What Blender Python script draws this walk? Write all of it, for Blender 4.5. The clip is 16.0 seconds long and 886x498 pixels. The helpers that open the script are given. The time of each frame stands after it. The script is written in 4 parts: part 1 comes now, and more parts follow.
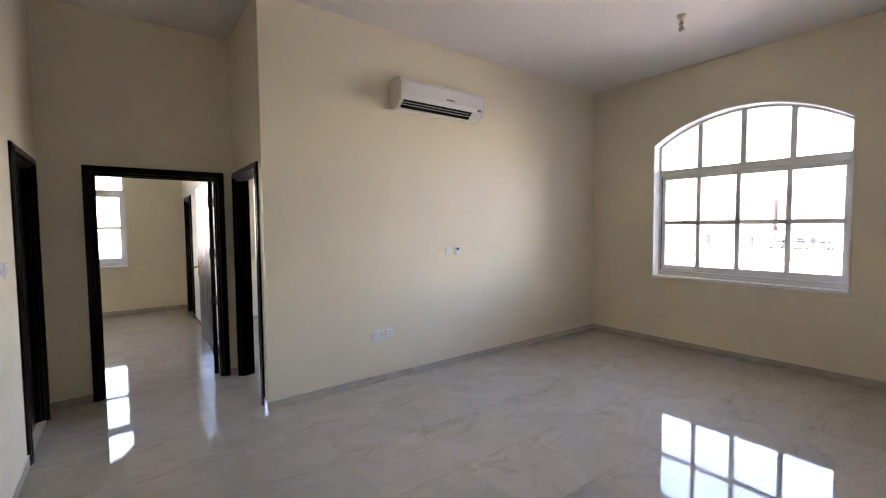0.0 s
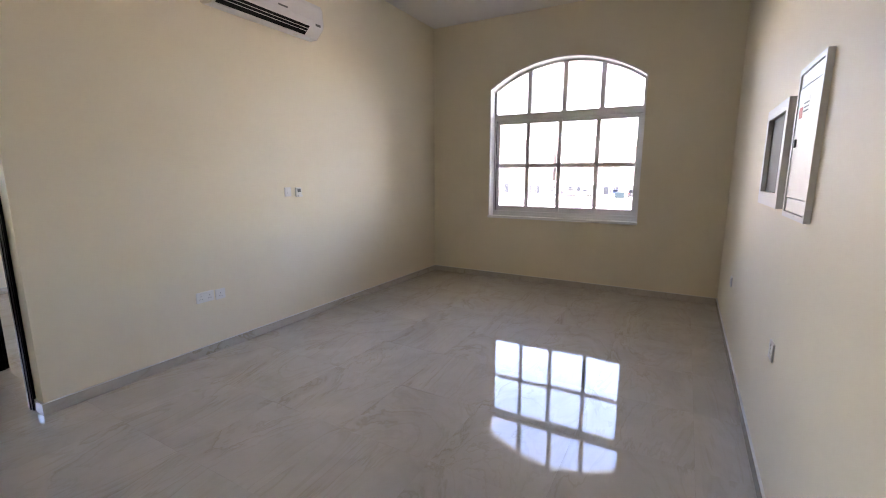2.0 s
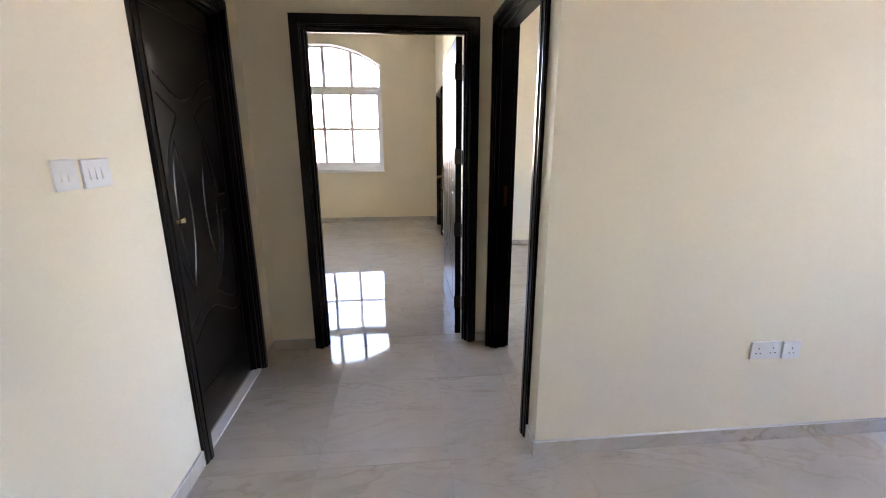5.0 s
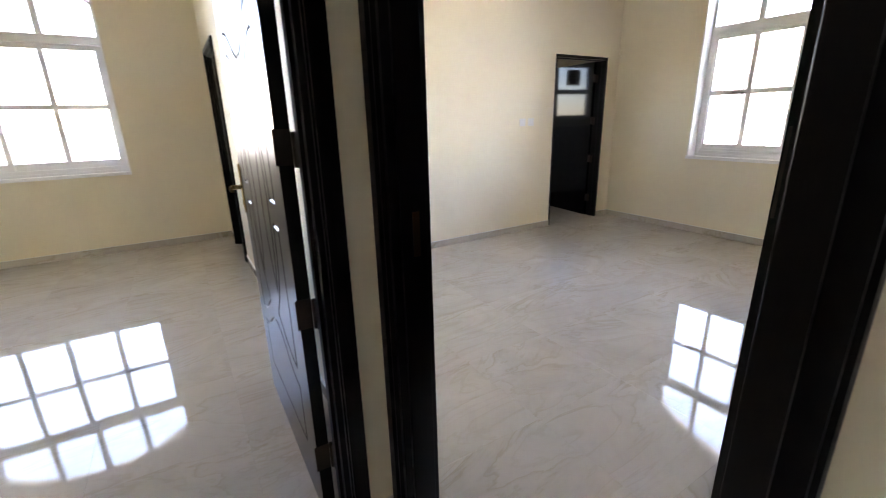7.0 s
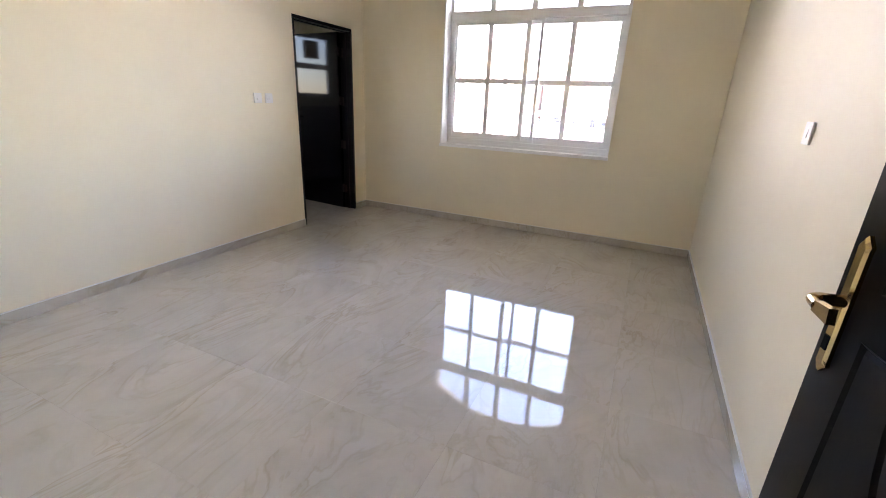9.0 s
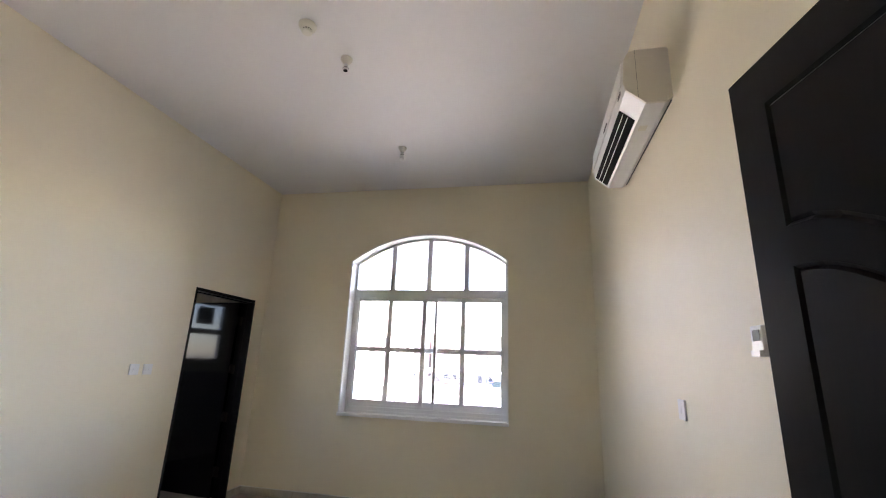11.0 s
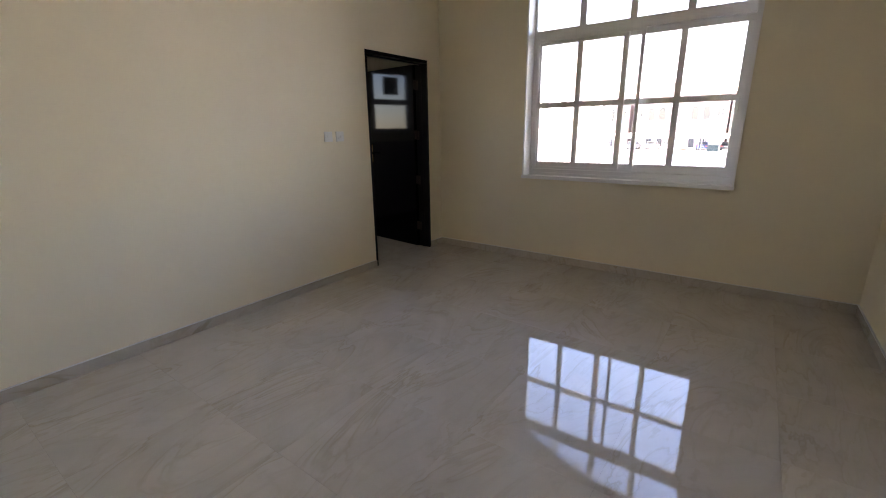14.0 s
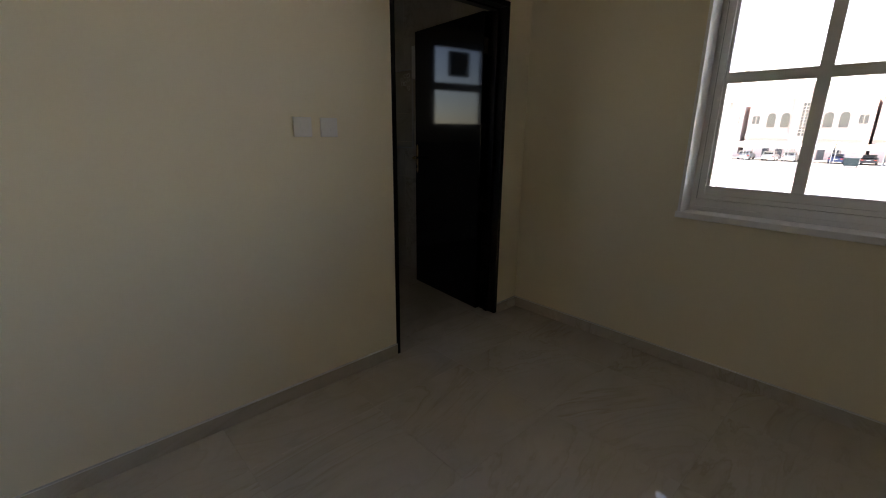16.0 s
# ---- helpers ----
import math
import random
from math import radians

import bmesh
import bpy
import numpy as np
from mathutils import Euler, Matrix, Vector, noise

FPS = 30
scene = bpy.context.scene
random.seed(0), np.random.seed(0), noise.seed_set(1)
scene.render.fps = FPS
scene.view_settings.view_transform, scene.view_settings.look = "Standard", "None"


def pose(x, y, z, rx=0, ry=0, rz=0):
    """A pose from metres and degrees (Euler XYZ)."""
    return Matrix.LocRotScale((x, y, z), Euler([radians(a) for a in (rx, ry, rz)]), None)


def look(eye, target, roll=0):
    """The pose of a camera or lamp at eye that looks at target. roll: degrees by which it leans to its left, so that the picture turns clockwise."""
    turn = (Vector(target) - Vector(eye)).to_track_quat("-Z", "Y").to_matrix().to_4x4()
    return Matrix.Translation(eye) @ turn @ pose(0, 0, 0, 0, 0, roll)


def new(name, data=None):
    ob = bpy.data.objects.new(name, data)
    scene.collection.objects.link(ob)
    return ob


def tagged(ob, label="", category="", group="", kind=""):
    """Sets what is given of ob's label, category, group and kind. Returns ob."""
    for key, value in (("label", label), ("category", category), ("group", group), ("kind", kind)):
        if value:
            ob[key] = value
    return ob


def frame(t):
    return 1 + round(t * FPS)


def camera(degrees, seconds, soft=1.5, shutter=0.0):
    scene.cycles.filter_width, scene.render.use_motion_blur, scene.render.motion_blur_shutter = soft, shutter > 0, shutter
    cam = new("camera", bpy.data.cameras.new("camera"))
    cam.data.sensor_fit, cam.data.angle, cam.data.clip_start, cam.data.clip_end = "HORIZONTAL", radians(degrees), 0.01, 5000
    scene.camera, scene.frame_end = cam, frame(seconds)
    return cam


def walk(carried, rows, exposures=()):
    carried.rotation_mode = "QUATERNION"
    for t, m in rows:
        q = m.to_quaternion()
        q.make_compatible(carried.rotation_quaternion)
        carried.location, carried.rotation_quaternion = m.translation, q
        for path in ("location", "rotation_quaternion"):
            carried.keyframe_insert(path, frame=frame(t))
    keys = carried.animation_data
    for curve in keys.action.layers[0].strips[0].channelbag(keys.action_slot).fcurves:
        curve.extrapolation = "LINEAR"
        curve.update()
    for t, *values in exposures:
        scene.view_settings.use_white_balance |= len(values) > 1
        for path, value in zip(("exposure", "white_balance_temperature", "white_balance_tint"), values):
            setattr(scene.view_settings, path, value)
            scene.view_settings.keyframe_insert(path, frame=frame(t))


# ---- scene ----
# plan: x towards the street windows, y towards the second bedroom, z up
ROWS = [
    (0, -0.944, -3.800, 1.577, -36.80, -3.07, 0.50),
    (0.5, -0.926, -3.820, 1.541, -31.00, -8.51, 1.50),
    (1, -0.939, -3.754, 1.515, -43.57, -8.56, 0.75),
    (1.5, -0.968, -3.528, 1.479, -58.16, -8.74, -0.72),
    (2, -0.901, -3.341, 1.466, -60.53, -9.85, -0.03),
    (2.5, -0.686, -3.178, 1.443, -58.00, -11.04, -0.40),
    (3, -0.654, -2.836, 1.384, -46.41, -11.26, 0.69),
    (3.5, -0.659, -2.613, 1.456, -27.09, -13.11, -0.53),
    (4, -0.590, -2.326, 1.454, -9.19, -13.40, -0.74),
    (4.2, -0.582, -2.227, 1.458, -4.38, -13.83, -0.36),
    (6.3, -0.556, -0.495, 1.377, -9.50, -15.52, 1.55),
    (6.5, -0.538, -0.350, 1.373, -11.92, -15.79, 0.90),
    (7, -0.465, 0.029, 1.384, -31.75, -16.97, 1.30),
    (7.5, -0.260, 0.389, 1.349, -46.88, -16.85, -0.15),
    (8, -0.086, 0.575, 1.363, -56.76, -18.82, -1.71),
    (8.2, -0.033, 0.653, 1.366, -61.86, -21.14, -1.77),
    (10.3, 0.126, 0.763, 1.422, -70.74, -8.78, -1.82),
    (10.5, 0.089, 0.784, 1.443, -73.12, -1.07, -2.21),
    (11, 0.043, 0.821, 1.475, -78.75, 14.91, -2.16),
    (11.5, 0.003, 0.881, 1.487, -83.52, 18.79, -1.65),
    (12, 0.022, 0.906, 1.487, -83.99, 16.65, -1.90),
    (12.5, 0.085, 0.873, 1.475, -83.29, 9.65, -1.93),
    (13, 0.146, 0.869, 1.447, -76.53, -10.10, -1.61),
    (13.5, 0.327, 0.807, 1.391, -64.18, -19.56, 0.24),
    (14, 0.562, 0.929, 1.374, -54.14, -15.69, 0.76),
    (14.5, 0.924, 1.178, 1.384, -52.95, -15.40, 0.69),
    (15, 1.375, 1.407, 1.371, -44.87, -15.64, 0.58),
    (15.5, 1.746, 1.774, 1.383, -43.70, -16.48, 0.81),
    (16, 2.189, 2.118, 1.312, -43.27, -15.43, -0.58),
]
cam = camera(92.26, 16.0, soft=1.0, shutter=0.12)
EXPOSURES = [(0, 5.04, 7250, 33), (0.5, 4.46, 7700, 32), (1.0, 4.64, 7650, 32), (1.5, 4.79, 7400, 34), (2.0, 4.87, 7400, 34), (2.5, 4.82, 7350, 33),
             (3.0, 4.7, 7400, 32), (3.5, 4.12, 7700, 33), (4.0, 4.82, 7350, 36), (6.5, 5.8, 7200, 30), (7.0, 5.6, 7250, 30), (8.0, 5.6, 7450, 31),
             (10.5, 5.0, 7100, 32), (11.0, 4.88, 7000, 30), (12.5, 4.98, 6900, 30), (13.0, 5.0, 7050, 31), (13.5, 4.86, 7450, 31), (14.0, 4.35, 7650, 31),
             (14.5, 3.7, 7800, 29), (15.0, 3.24, 7950, 25), (16.0, 3.37, 8000, 26)]
walk(cam, [(t, pose(x, y, z, 90 + p, r, w)) for t, x, y, z, w, p, r in ROWS], EXPOSURES)

# ---- light ----
world = bpy.data.worlds.new("world")
scene.world = world
world.use_nodes = True
wn = world.node_tree.nodes
sky = wn.new("ShaderNodeTexSky")
sky.sky_type = "NISHITA"
sky.sun_disc = False
sky.sun_elevation = radians(58)
sky.sun_rotation = radians(178)
sky.dust_density = 0.3
wn["Background"].inputs[1].default_value = 0.15
world.node_tree.links.new(sky.outputs[0], wn["Background"].inputs[0])
sun = new("sun", bpy.data.lights.new("sun", "SUN"))
sun.data.energy = 3.4
sun.data.angle = radians(0.6)
sun.data.color = (1.0, 0.95, 0.88)
sun.matrix_world = look((0, 0, 0), (-0.02, 0.53, -0.85))


# ---- materials ----
def mat(name, color, rough=0.5, metal=0.0, **kw):
    m = bpy.data.materials.new(name)
    m.use_nodes = True
    b = m.node_tree.nodes["Principled BSDF"]
    b.inputs["Base Color"].default_value = (*color, 1)
    b.inputs["Roughness"].default_value = rough
    b.inputs["Metallic"].default_value = metal
    for k, v in kw.items():
        b.inputs[k.replace("_", " ")].default_value = v
    return m


def nodes_of(m):
    return m.node_tree.nodes, m.node_tree.links, m.node_tree.nodes["Principled BSDF"]


def noise_of(m, scale, detail=4, rough=0.5, coord="Object", stretch=(1, 1, 1), distortion=0.0):
    n, l, b = nodes_of(m)
    tc = n.new("ShaderNodeTexCoord")
    mp = n.new("ShaderNodeMapping")
    mp.inputs["Scale"].default_value = stretch
    nz = n.new("ShaderNodeTexNoise")
    nz.inputs["Scale"].default_value = scale
    nz.inputs["Detail"].default_value = detail
    nz.inputs["Roughness"].default_value = rough
    nz.inputs["Distortion"].default_value = distortion
    l.new(tc.outputs[coord], mp.inputs[0])
    l.new(mp.outputs[0], nz.inputs["Vector"])
    return nz


def ramp_of(m, source, stops):
    n, l, b = nodes_of(m)
    r = n.new("ShaderNodeValToRGB")
    while len(r.color_ramp.elements) < len(stops):
        r.color_ramp.elements.new(0.5)
    for e, (pos, col) in zip(r.color_ramp.elements, stops):
        e.position, e.color = pos, (*col, 1)
    l.new(source, r.inputs[0])
    return r


def bump_of(m, source, strength, distance=0.002):
    n, l, b = nodes_of(m)
    bp = n.new("ShaderNodeBump")
    bp.inputs["Strength"].default_value = strength
    bp.inputs["Distance"].default_value = distance
    l.new(source, bp.inputs["Height"])
    l.new(bp.outputs[0], b.inputs["Normal"])


def paint(name, color, spread=0.03, rough=0.6):
    m = mat(name, color, rough)
    n, l, b = nodes_of(m)
    big = noise_of(m, 0.9, 5, 0.6)
    lo = tuple(c * (1 - spread) for c in color)
    hi = tuple(min(1, c * (1 + spread)) for c in color)
    r = ramp_of(m, big.outputs[0], [(0.3, lo), (0.7, hi)])
    l.new(r.outputs[0], b.inputs["Base Color"])
    bump_of(m, noise_of(m, 260, 3).outputs[0], 0.12, 0.001)
    return m


WALL = paint("cream_emulsion", (0.84, 0.760, 0.582))
CEIL = paint("white_ceiling_paint", (0.80, 0.775, 0.745), 0.015)
TRIM = paint("white_window_plaster", (0.88, 0.87, 0.85), 0.02, 0.5)
ALU = mat("white_aluminium", (0.85, 0.85, 0.84), 0.35)
RUBBER = mat("black_gasket", (0.015, 0.015, 0.015), 0.6)
PLASTIC = mat("white_plastic", (0.80, 0.79, 0.76), 0.35)
PLASTIC_OLD = mat("ivory_plastic", (0.74, 0.70, 0.60), 0.4)
# near-black that paints the shade inside slots and holes, also some dark parts
DARK = mat("slot_shade_and_black", (0.012, 0.012, 0.012), 0.9, Specular_IOR_Level=0.1)
GREYPL = mat("grey_plastic", (0.16, 0.16, 0.155), 0.6, Specular_IOR_Level=0.25)
RED = mat("red_sticker", (0.6, 0.06, 0.03), 0.5)
BRASS = mat("aged_brass", (0.60, 0.44, 0.23), 0.18, 1.0)
BRONZE = mat("darkened_brass", (0.10, 0.055, 0.026), 0.40, 1.0)
HINGE = mat("browned_steel", (0.055, 0.042, 0.032), 0.5, 0.7)
STEEL = mat("steel", (0.5, 0.5, 0.5), 0.35, 1.0)
GROUT = mat("grey_grout", (0.36, 0.33, 0.29), 0.7)
CAULK = mat("white_caulk", (0.75, 0.74, 0.71), 0.6)


def wood(name, color, rough=0.28):
    m = mat(name, color, rough)
    n, l, b = nodes_of(m)
    g = noise_of(m, 9, 8, 0.65, "Object", (14, 14, 0.9), 0.6)
    r = ramp_of(m, g.outputs[0], [(0.3, tuple(c * 0.55 for c in color)), (0.62, color), (0.8, tuple(c * 1.6 for c in color))])
    l.new(r.outputs[0], b.inputs["Base Color"])
    bump_of(m, g.outputs[0], 0.06, 0.001)
    return m


LACQUER = mat("black_lacquer", (0.006, 0.005, 0.005), 0.07, Specular_IOR_Level=0.3)
WENGE = wood("dark_stained_wood", (0.0046, 0.0028, 0.0022), 0.28)
WENGE.node_tree.nodes["Principled BSDF"].inputs["Specular IOR Level"].default_value = 0.22


def marble(name, scale_shift=0.0):
    """Polished greige porcelain with soft drifting veins; every tile is cut from another part of the print."""
    m = mat(name, (0.45, 0.43, 0.40), 0.035)
    n, l, b = nodes_of(m)
    tc = n.new("ShaderNodeTexCoord")
    oi = n.new("ShaderNodeObjectInfo")
    mul = n.new("ShaderNodeVectorMath")
    mul.operation = "MULTIPLY_ADD"
    comb = n.new("ShaderNodeCombineXYZ")
    for i, k in enumerate((37.0, 53.0, 11.0)):
        mm = n.new("ShaderNodeMath")
        mm.operation = "MULTIPLY"
        mm.inputs[1].default_value = k
        l.new(oi.outputs["Random"], mm.inputs[0])
        l.new(mm.outputs[0], comb.inputs[i])
    add = n.new("ShaderNodeVectorMath")
    add.operation = "ADD"
    l.new(tc.outputs["Object"], add.inputs[0])
    l.new(comb.outputs[0], add.inputs[1])
    cloud = n.new("ShaderNodeTexNoise")
    cloud.inputs["Scale"].default_value = 1.7
    cloud.inputs["Detail"].default_value = 6
    cloud.inputs["Roughness"].default_value = 0.6
    cloud.inputs["Distortion"].default_value = 1.2
    l.new(add.outputs[0], cloud.inputs["Vector"])
    vn = n.new("ShaderNodeTexNoise")
    vn.inputs["Scale"].default_value = 1.25
    vn.inputs["Detail"].default_value = 5
    vn.inputs["Roughness"].default_value = 0.55
    vn.inputs["Distortion"].default_value = 1.6
    slant = n.new("ShaderNodeMapping")
    slant.inputs["Rotation"].default_value = (0, 0, 0.6)
    slant.inputs["Scale"].default_value = (0.55, 1.5, 1)
    l.new(add.outputs[0], slant.inputs[0])
    l.new(slant.outputs[0], vn.inputs["Vector"])
    base = ramp_of(m, cloud.outputs[0], [(0.28, (0.480, 0.438, 0.368)), (0.5, (0.530, 0.486, 0.412)), (0.72, (0.570, 0.527, 0.453))])
    vein = ramp_of(m, vn.outputs[0], [(0.40, (1, 1, 1)), (0.425, (0.88, 0.85, 0.80)), (0.445, (1, 1, 1)), (0.485, (1, 1, 1)), (0.505, (0.74, 0.68, 0.58)), (0.515, (0.90, 0.87, 0.83)), (0.56, (1, 1, 1)), (0.60, (1, 1, 1)), (0.612, (0.84, 0.80, 0.74)), (0.63, (1, 1, 1))])
    # the veins come and go in patches
    patch = n.new("ShaderNodeTexNoise")
    patch.inputs["Scale"].default_value = 1.3
    patch.inputs["Detail"].default_value = 2
    l.new(tc.outputs["Object"], patch.inputs["Vector"])
    reach = n.new("ShaderNodeMapRange")
    for key, v in (("From Min", 0.42), ("From Max", 0.62), ("To Min", 0.25), ("To Max", 1.0)):
        reach.inputs[key].default_value = v
    l.new(patch.outputs[0], reach.inputs["Value"])
    mix = n.new("ShaderNodeMix")
    mix.data_type, mix.blend_type = "RGBA", "MULTIPLY"
    l.new(reach.outputs[0], mix.inputs[0])
    l.new(base.outputs[0], mix.inputs[6])
    l.new(vein.outputs[0], mix.inputs[7])
    l.new(mix.outputs[2], b.inputs["Base Color"])
    b.inputs["Specular IOR Level"].default_value = 0.6
    wavy = n.new("ShaderNodeTexNoise")
    wavy.inputs["Scale"].default_value = 6.0
    wavy.inputs["Detail"].default_value = 1
    l.new(add.outputs[0], wavy.inputs["Vector"])
    bump_of(m, wavy.outputs[0], 0.06, 0.002)
    return m


MARBLE = marble("polished_porcelain")


def glass(name, tint=(0.94, 0.96, 0.955)):
    m = bpy.data.materials.new(name)
    m.use_nodes = True
    n, l = m.node_tree.nodes, m.node_tree.links
    n.remove(n["Principled BSDF"])
    tr = n.new("ShaderNodeBsdfTransparent")
    tr.inputs[0].default_value = (*tint, 1)
    gl = n.new("ShaderNodeBsdfGlossy")
    gl.inputs["Roughness"].default_value = 0.0
    fr = n.new("ShaderNodeFresnel")
    fr.inputs[0].default_value = 1.45
    mx = n.new("ShaderNodeMixShader")
    l.new(fr.outputs[0], mx.inputs[0])
    l.new(tr.outputs[0], mx.inputs[1])
    l.new(gl.outputs[0], mx.inputs[2])
    l.new(mx.outputs[0], n["Material Output"].inputs[0])
    return m


GLASS = glass("window_glass")


# ---- mesh helpers ----
def box(bm, x0, x1, y0, y1, z0, z1, bevel=0.0):
    vs = [bm.verts.new((x, y, z)) for z in (z0, z1) for x, y in ((x0, y0), (x1, y0), (x1, y1), (x0, y1))]
    fs = [bm.faces.new([vs[i] for i in q]) for q in ((3, 2, 1, 0), (4, 5, 6, 7), (0, 1, 5, 4), (1, 2, 6, 5), (2, 3, 7, 6), (3, 0, 4, 7))]
    if bevel:
        bmesh.ops.bevel(bm, geom=list({e for f in fs for e in f.edges}), offset=bevel, segments=2, affect="EDGES", profile=0.5)
    return bm


def boxes(*specs, bevel=0.0):
    bm = bmesh.new()
    for s in specs:
        box(bm, *s, bevel=bevel)
    return bm


def prism(bm, outline, axis, a, b):
    """A closed outline of (u, v), pushed from a to b along an axis; (u, v) are the two other axes in order."""
    def put(u, v, w):
        c = [u, v]
        c.insert(axis, w)
        return bm.verts.new(c)
    lo = [put(u, v, a) for u, v in outline]
    hi = [put(u, v, b) for u, v in outline]
    n = len(outline)
    bm.faces.new(lo)
    bm.faces.new(hi[::-1])
    for i in range(n):
        bm.faces.new((lo[i], hi[i], hi[(i + 1) % n], lo[(i + 1) % n]))
    bmesh.ops.recalc_face_normals(bm, faces=bm.faces[:])
    return bm


def tube(bm, pts, r, seg=10, r_end=None):
    """A round bar along points."""
    pts = [Vector(p) for p in pts]
    rings = []
    for i, p in enumerate(pts):
        d = (pts[min(i + 1, len(pts) - 1)] - pts[max(i - 1, 0)]).normalized()
        q = d.to_track_quat("Z", "Y")
        rr = r if r_end is None else r + (r_end - r) * i / (len(pts) - 1)
        rings.append([bm.verts.new(p + q @ Vector((rr * math.cos(2 * math.pi * k / seg), rr * math.sin(2 * math.pi * k / seg), 0))) for k in range(seg)])
    for a, b in zip(rings, rings[1:]):
        for k in range(seg):
            bm.faces.new((a[k], a[(k + 1) % seg], b[(k + 1) % seg], b[k]))
    bm.faces.new(rings[0][::-1])
    bm.faces.new(rings[-1])
    return bm


def lathe(bm, profile, centre, seg=20):
    """Turned about the vertical through centre; profile of (radius, z)."""
    cx, cy = centre
    rings = [[bm.verts.new((cx + r * math.cos(2 * math.pi * k / seg), cy + r * math.sin(2 * math.pi * k / seg), z)) for k in range(seg)] for r, z in profile]
    for a, b in zip(rings, rings[1:]):
        for k in range(seg):
            bm.faces.new((a[k], a[(k + 1) % seg], b[(k + 1) % seg], b[k]))
    bm.faces.new(rings[0])
    bm.faces.new(rings[-1])
    bmesh.ops.recalc_face_normals(bm, faces=bm.faces[:])
    return bm


def part(name, bm, material, parent=None, label="", smooth=False):
    me = bpy.data.meshes.new(name)
    bm.to_mesh(me)
    bm.free()
    me.materials.append(material)
    if smooth:
        me.shade_smooth()
    ob = new(name, me)
    if parent is not None:
        ob.parent = parent
    if label:
        ob["label"] = label
    return ob


def thing(name, label, category, m=None, group="", kind=""):
    e = new(name)
    if m is not None:
        e.matrix_basis = m
    return tagged(e, label, category, group, kind)


def structure(name, bm, material, label, category):
    return tagged(part(name, bm, material), label, category, kind="structure")


# ---- plan ----
XL, X0, XS, T = -1.52, 0.0, 4.752, 0.11      # hall's west face, corner of the living room, street wall, wall thickness
YW, YE, YB = -3.759, 1.183, 6.0            # south face of living room, end of corridor, far wall of second bedroom
YC1, YC2 = 0.152, 3.997                       # main bedroom
XB0 = -3.8                                   # west face of second bedroom
YH = -6.6                                    # back of entrance hall
XW = -0.30                                   # end of the living room's south wall
ZC = 3.53
SK = 0.072                                   # skirting height
ZS, ZT, RISE = 0.879, 2.616, 0.32            # window sill, springing, rise of the arch
YBA1 = 6.02                                   # bathroom's far wall


def arc(w, rise, n=24):
    r = (w * w / 4 + rise * rise) / (2 * rise)
    a = math.asin(w / 2 / r)
    return [(r * math.sin(-a + 2 * a * i / n), r * math.cos(-a + 2 * a * i / n) - (r - rise)) for i in range(n + 1)]


def wall_with_window(name, axis, near, far, lo, hi, w0, w1, label):
    """A wall across an axis (0 or 1) with one segment-arched window from w0 to w1."""
    bm = bmesh.new()
    def bx(a0, a1, z0, z1):
        if axis == 0:
            box(bm, near, far, a0, a1, z0, z1)
        else:
            box(bm, a0, a1, near, far, z0, z1)
    bx(lo, w0, 0, ZC)
    bx(w1, hi, 0, ZC)
    bx(w0, w1, 0, ZS)
    c = (w0 + w1) / 2
    top = [(c + u, ZT + v) for u, v in arc(w1 - w0, RISE)]
    prism(bm, [(w0, ZC)] + top + [(w1, ZC)], axis, near, far)
    return structure(name, bm, WALL, label, "wall")


def wall_with_doors(name, axis, near, far, lo, hi, doors, label):
    bm = bmesh.new()
    def bx(a0, a1, z0, z1):
        if a1 - a0 < 1e-4:
            return
        if axis == 0:
            box(bm, near, far, a0, a1, z0, z1)
        else:
            box(bm, a0, a1, near, far, z0, z1)
    at = lo
    for d0, d1, h in sorted(doors):
        bx(at, d0, 0, ZC)
        bx(d0, d1, h, ZC)
        at = d1
    bx(at, hi, 0, ZC)
    return structure(name, bm, WALL, label, "wall")


# window openings
WA = (-2.856, -0.897)
WC = (1.052, 2.925)
WB = (-2.835, -0.913)
# door openings in the masonry: outer edge of the dark lining, less the cover of the architrave
DB = (-1.228 + 0.05, -0.089 - 0.05)
DC = (0.115 + 0.05, 1.138 - 0.05)
DL = (0.075 + 0.05, 0.983 - 0.05)
D2 = (-2.15, -1.212)
BA = (3.59, 4.529)
HB = 2.096
HD = 2.10
BB = (4.75, 5.55)                            # second bedroom's bathroom door

wall_with_window("wall_east_living", 0, XS, XS + 0.25, YW - T, 0.075, *WA, "cream painted wall with an arched window")
wall_with_window("wall_east_bedroom", 0, XS, XS + 0.25, 0.075, YBA1 + T, *WC, "cream painted bedroom wall with an arched window")
wall_with_window("wall_north_bedroom", 1, YB, YB + 0.25, XB0 - T, 0.0, *WB, "cream painted wall of the second bedroom with an arched window")
wall_with_doors("wall_north_living", 1, 0.0, YC1, X0 + T, XS, [], "cream painted living room wall")
wall_with_doors("wall_corridor", 0, X0, X0 + T, 0.0, YB, [(*DC, HD), (*BB, HD)], "cream painted corridor wall with bedroom doorway")
wall_with_doors("wall_corridor_end", 1, YE, YE + T, XB0, X0, [(*DB, HD)], "cream painted end wall of the corridor with doorway")
wall_with_doors("wall_west", 0, XL - T, XL, YH, YE, [(*DL, HD), (*D2, HD)], "cream painted hall wall with dark doors")
wall_with_doors("wall_south_living", 1, YW - T, YW, XW, XS, [], "cream painted living room wall")
wall_with_doors("wall_hall_east", 0, XW, XW + T, YH, YW - T, [], "plain cream hall wall")
wall_with_doors("wall_hall_back", 1, YH - T, YH, XL - T, XW + T, [], "plain cream hall wall")
wall_with_doors("wall_north_main_bedroom", 1, YC2, YC2 + 0.15, X0 + T, XS, [(*BA, HB)], "cream painted bedroom wall with bathroom doorway")
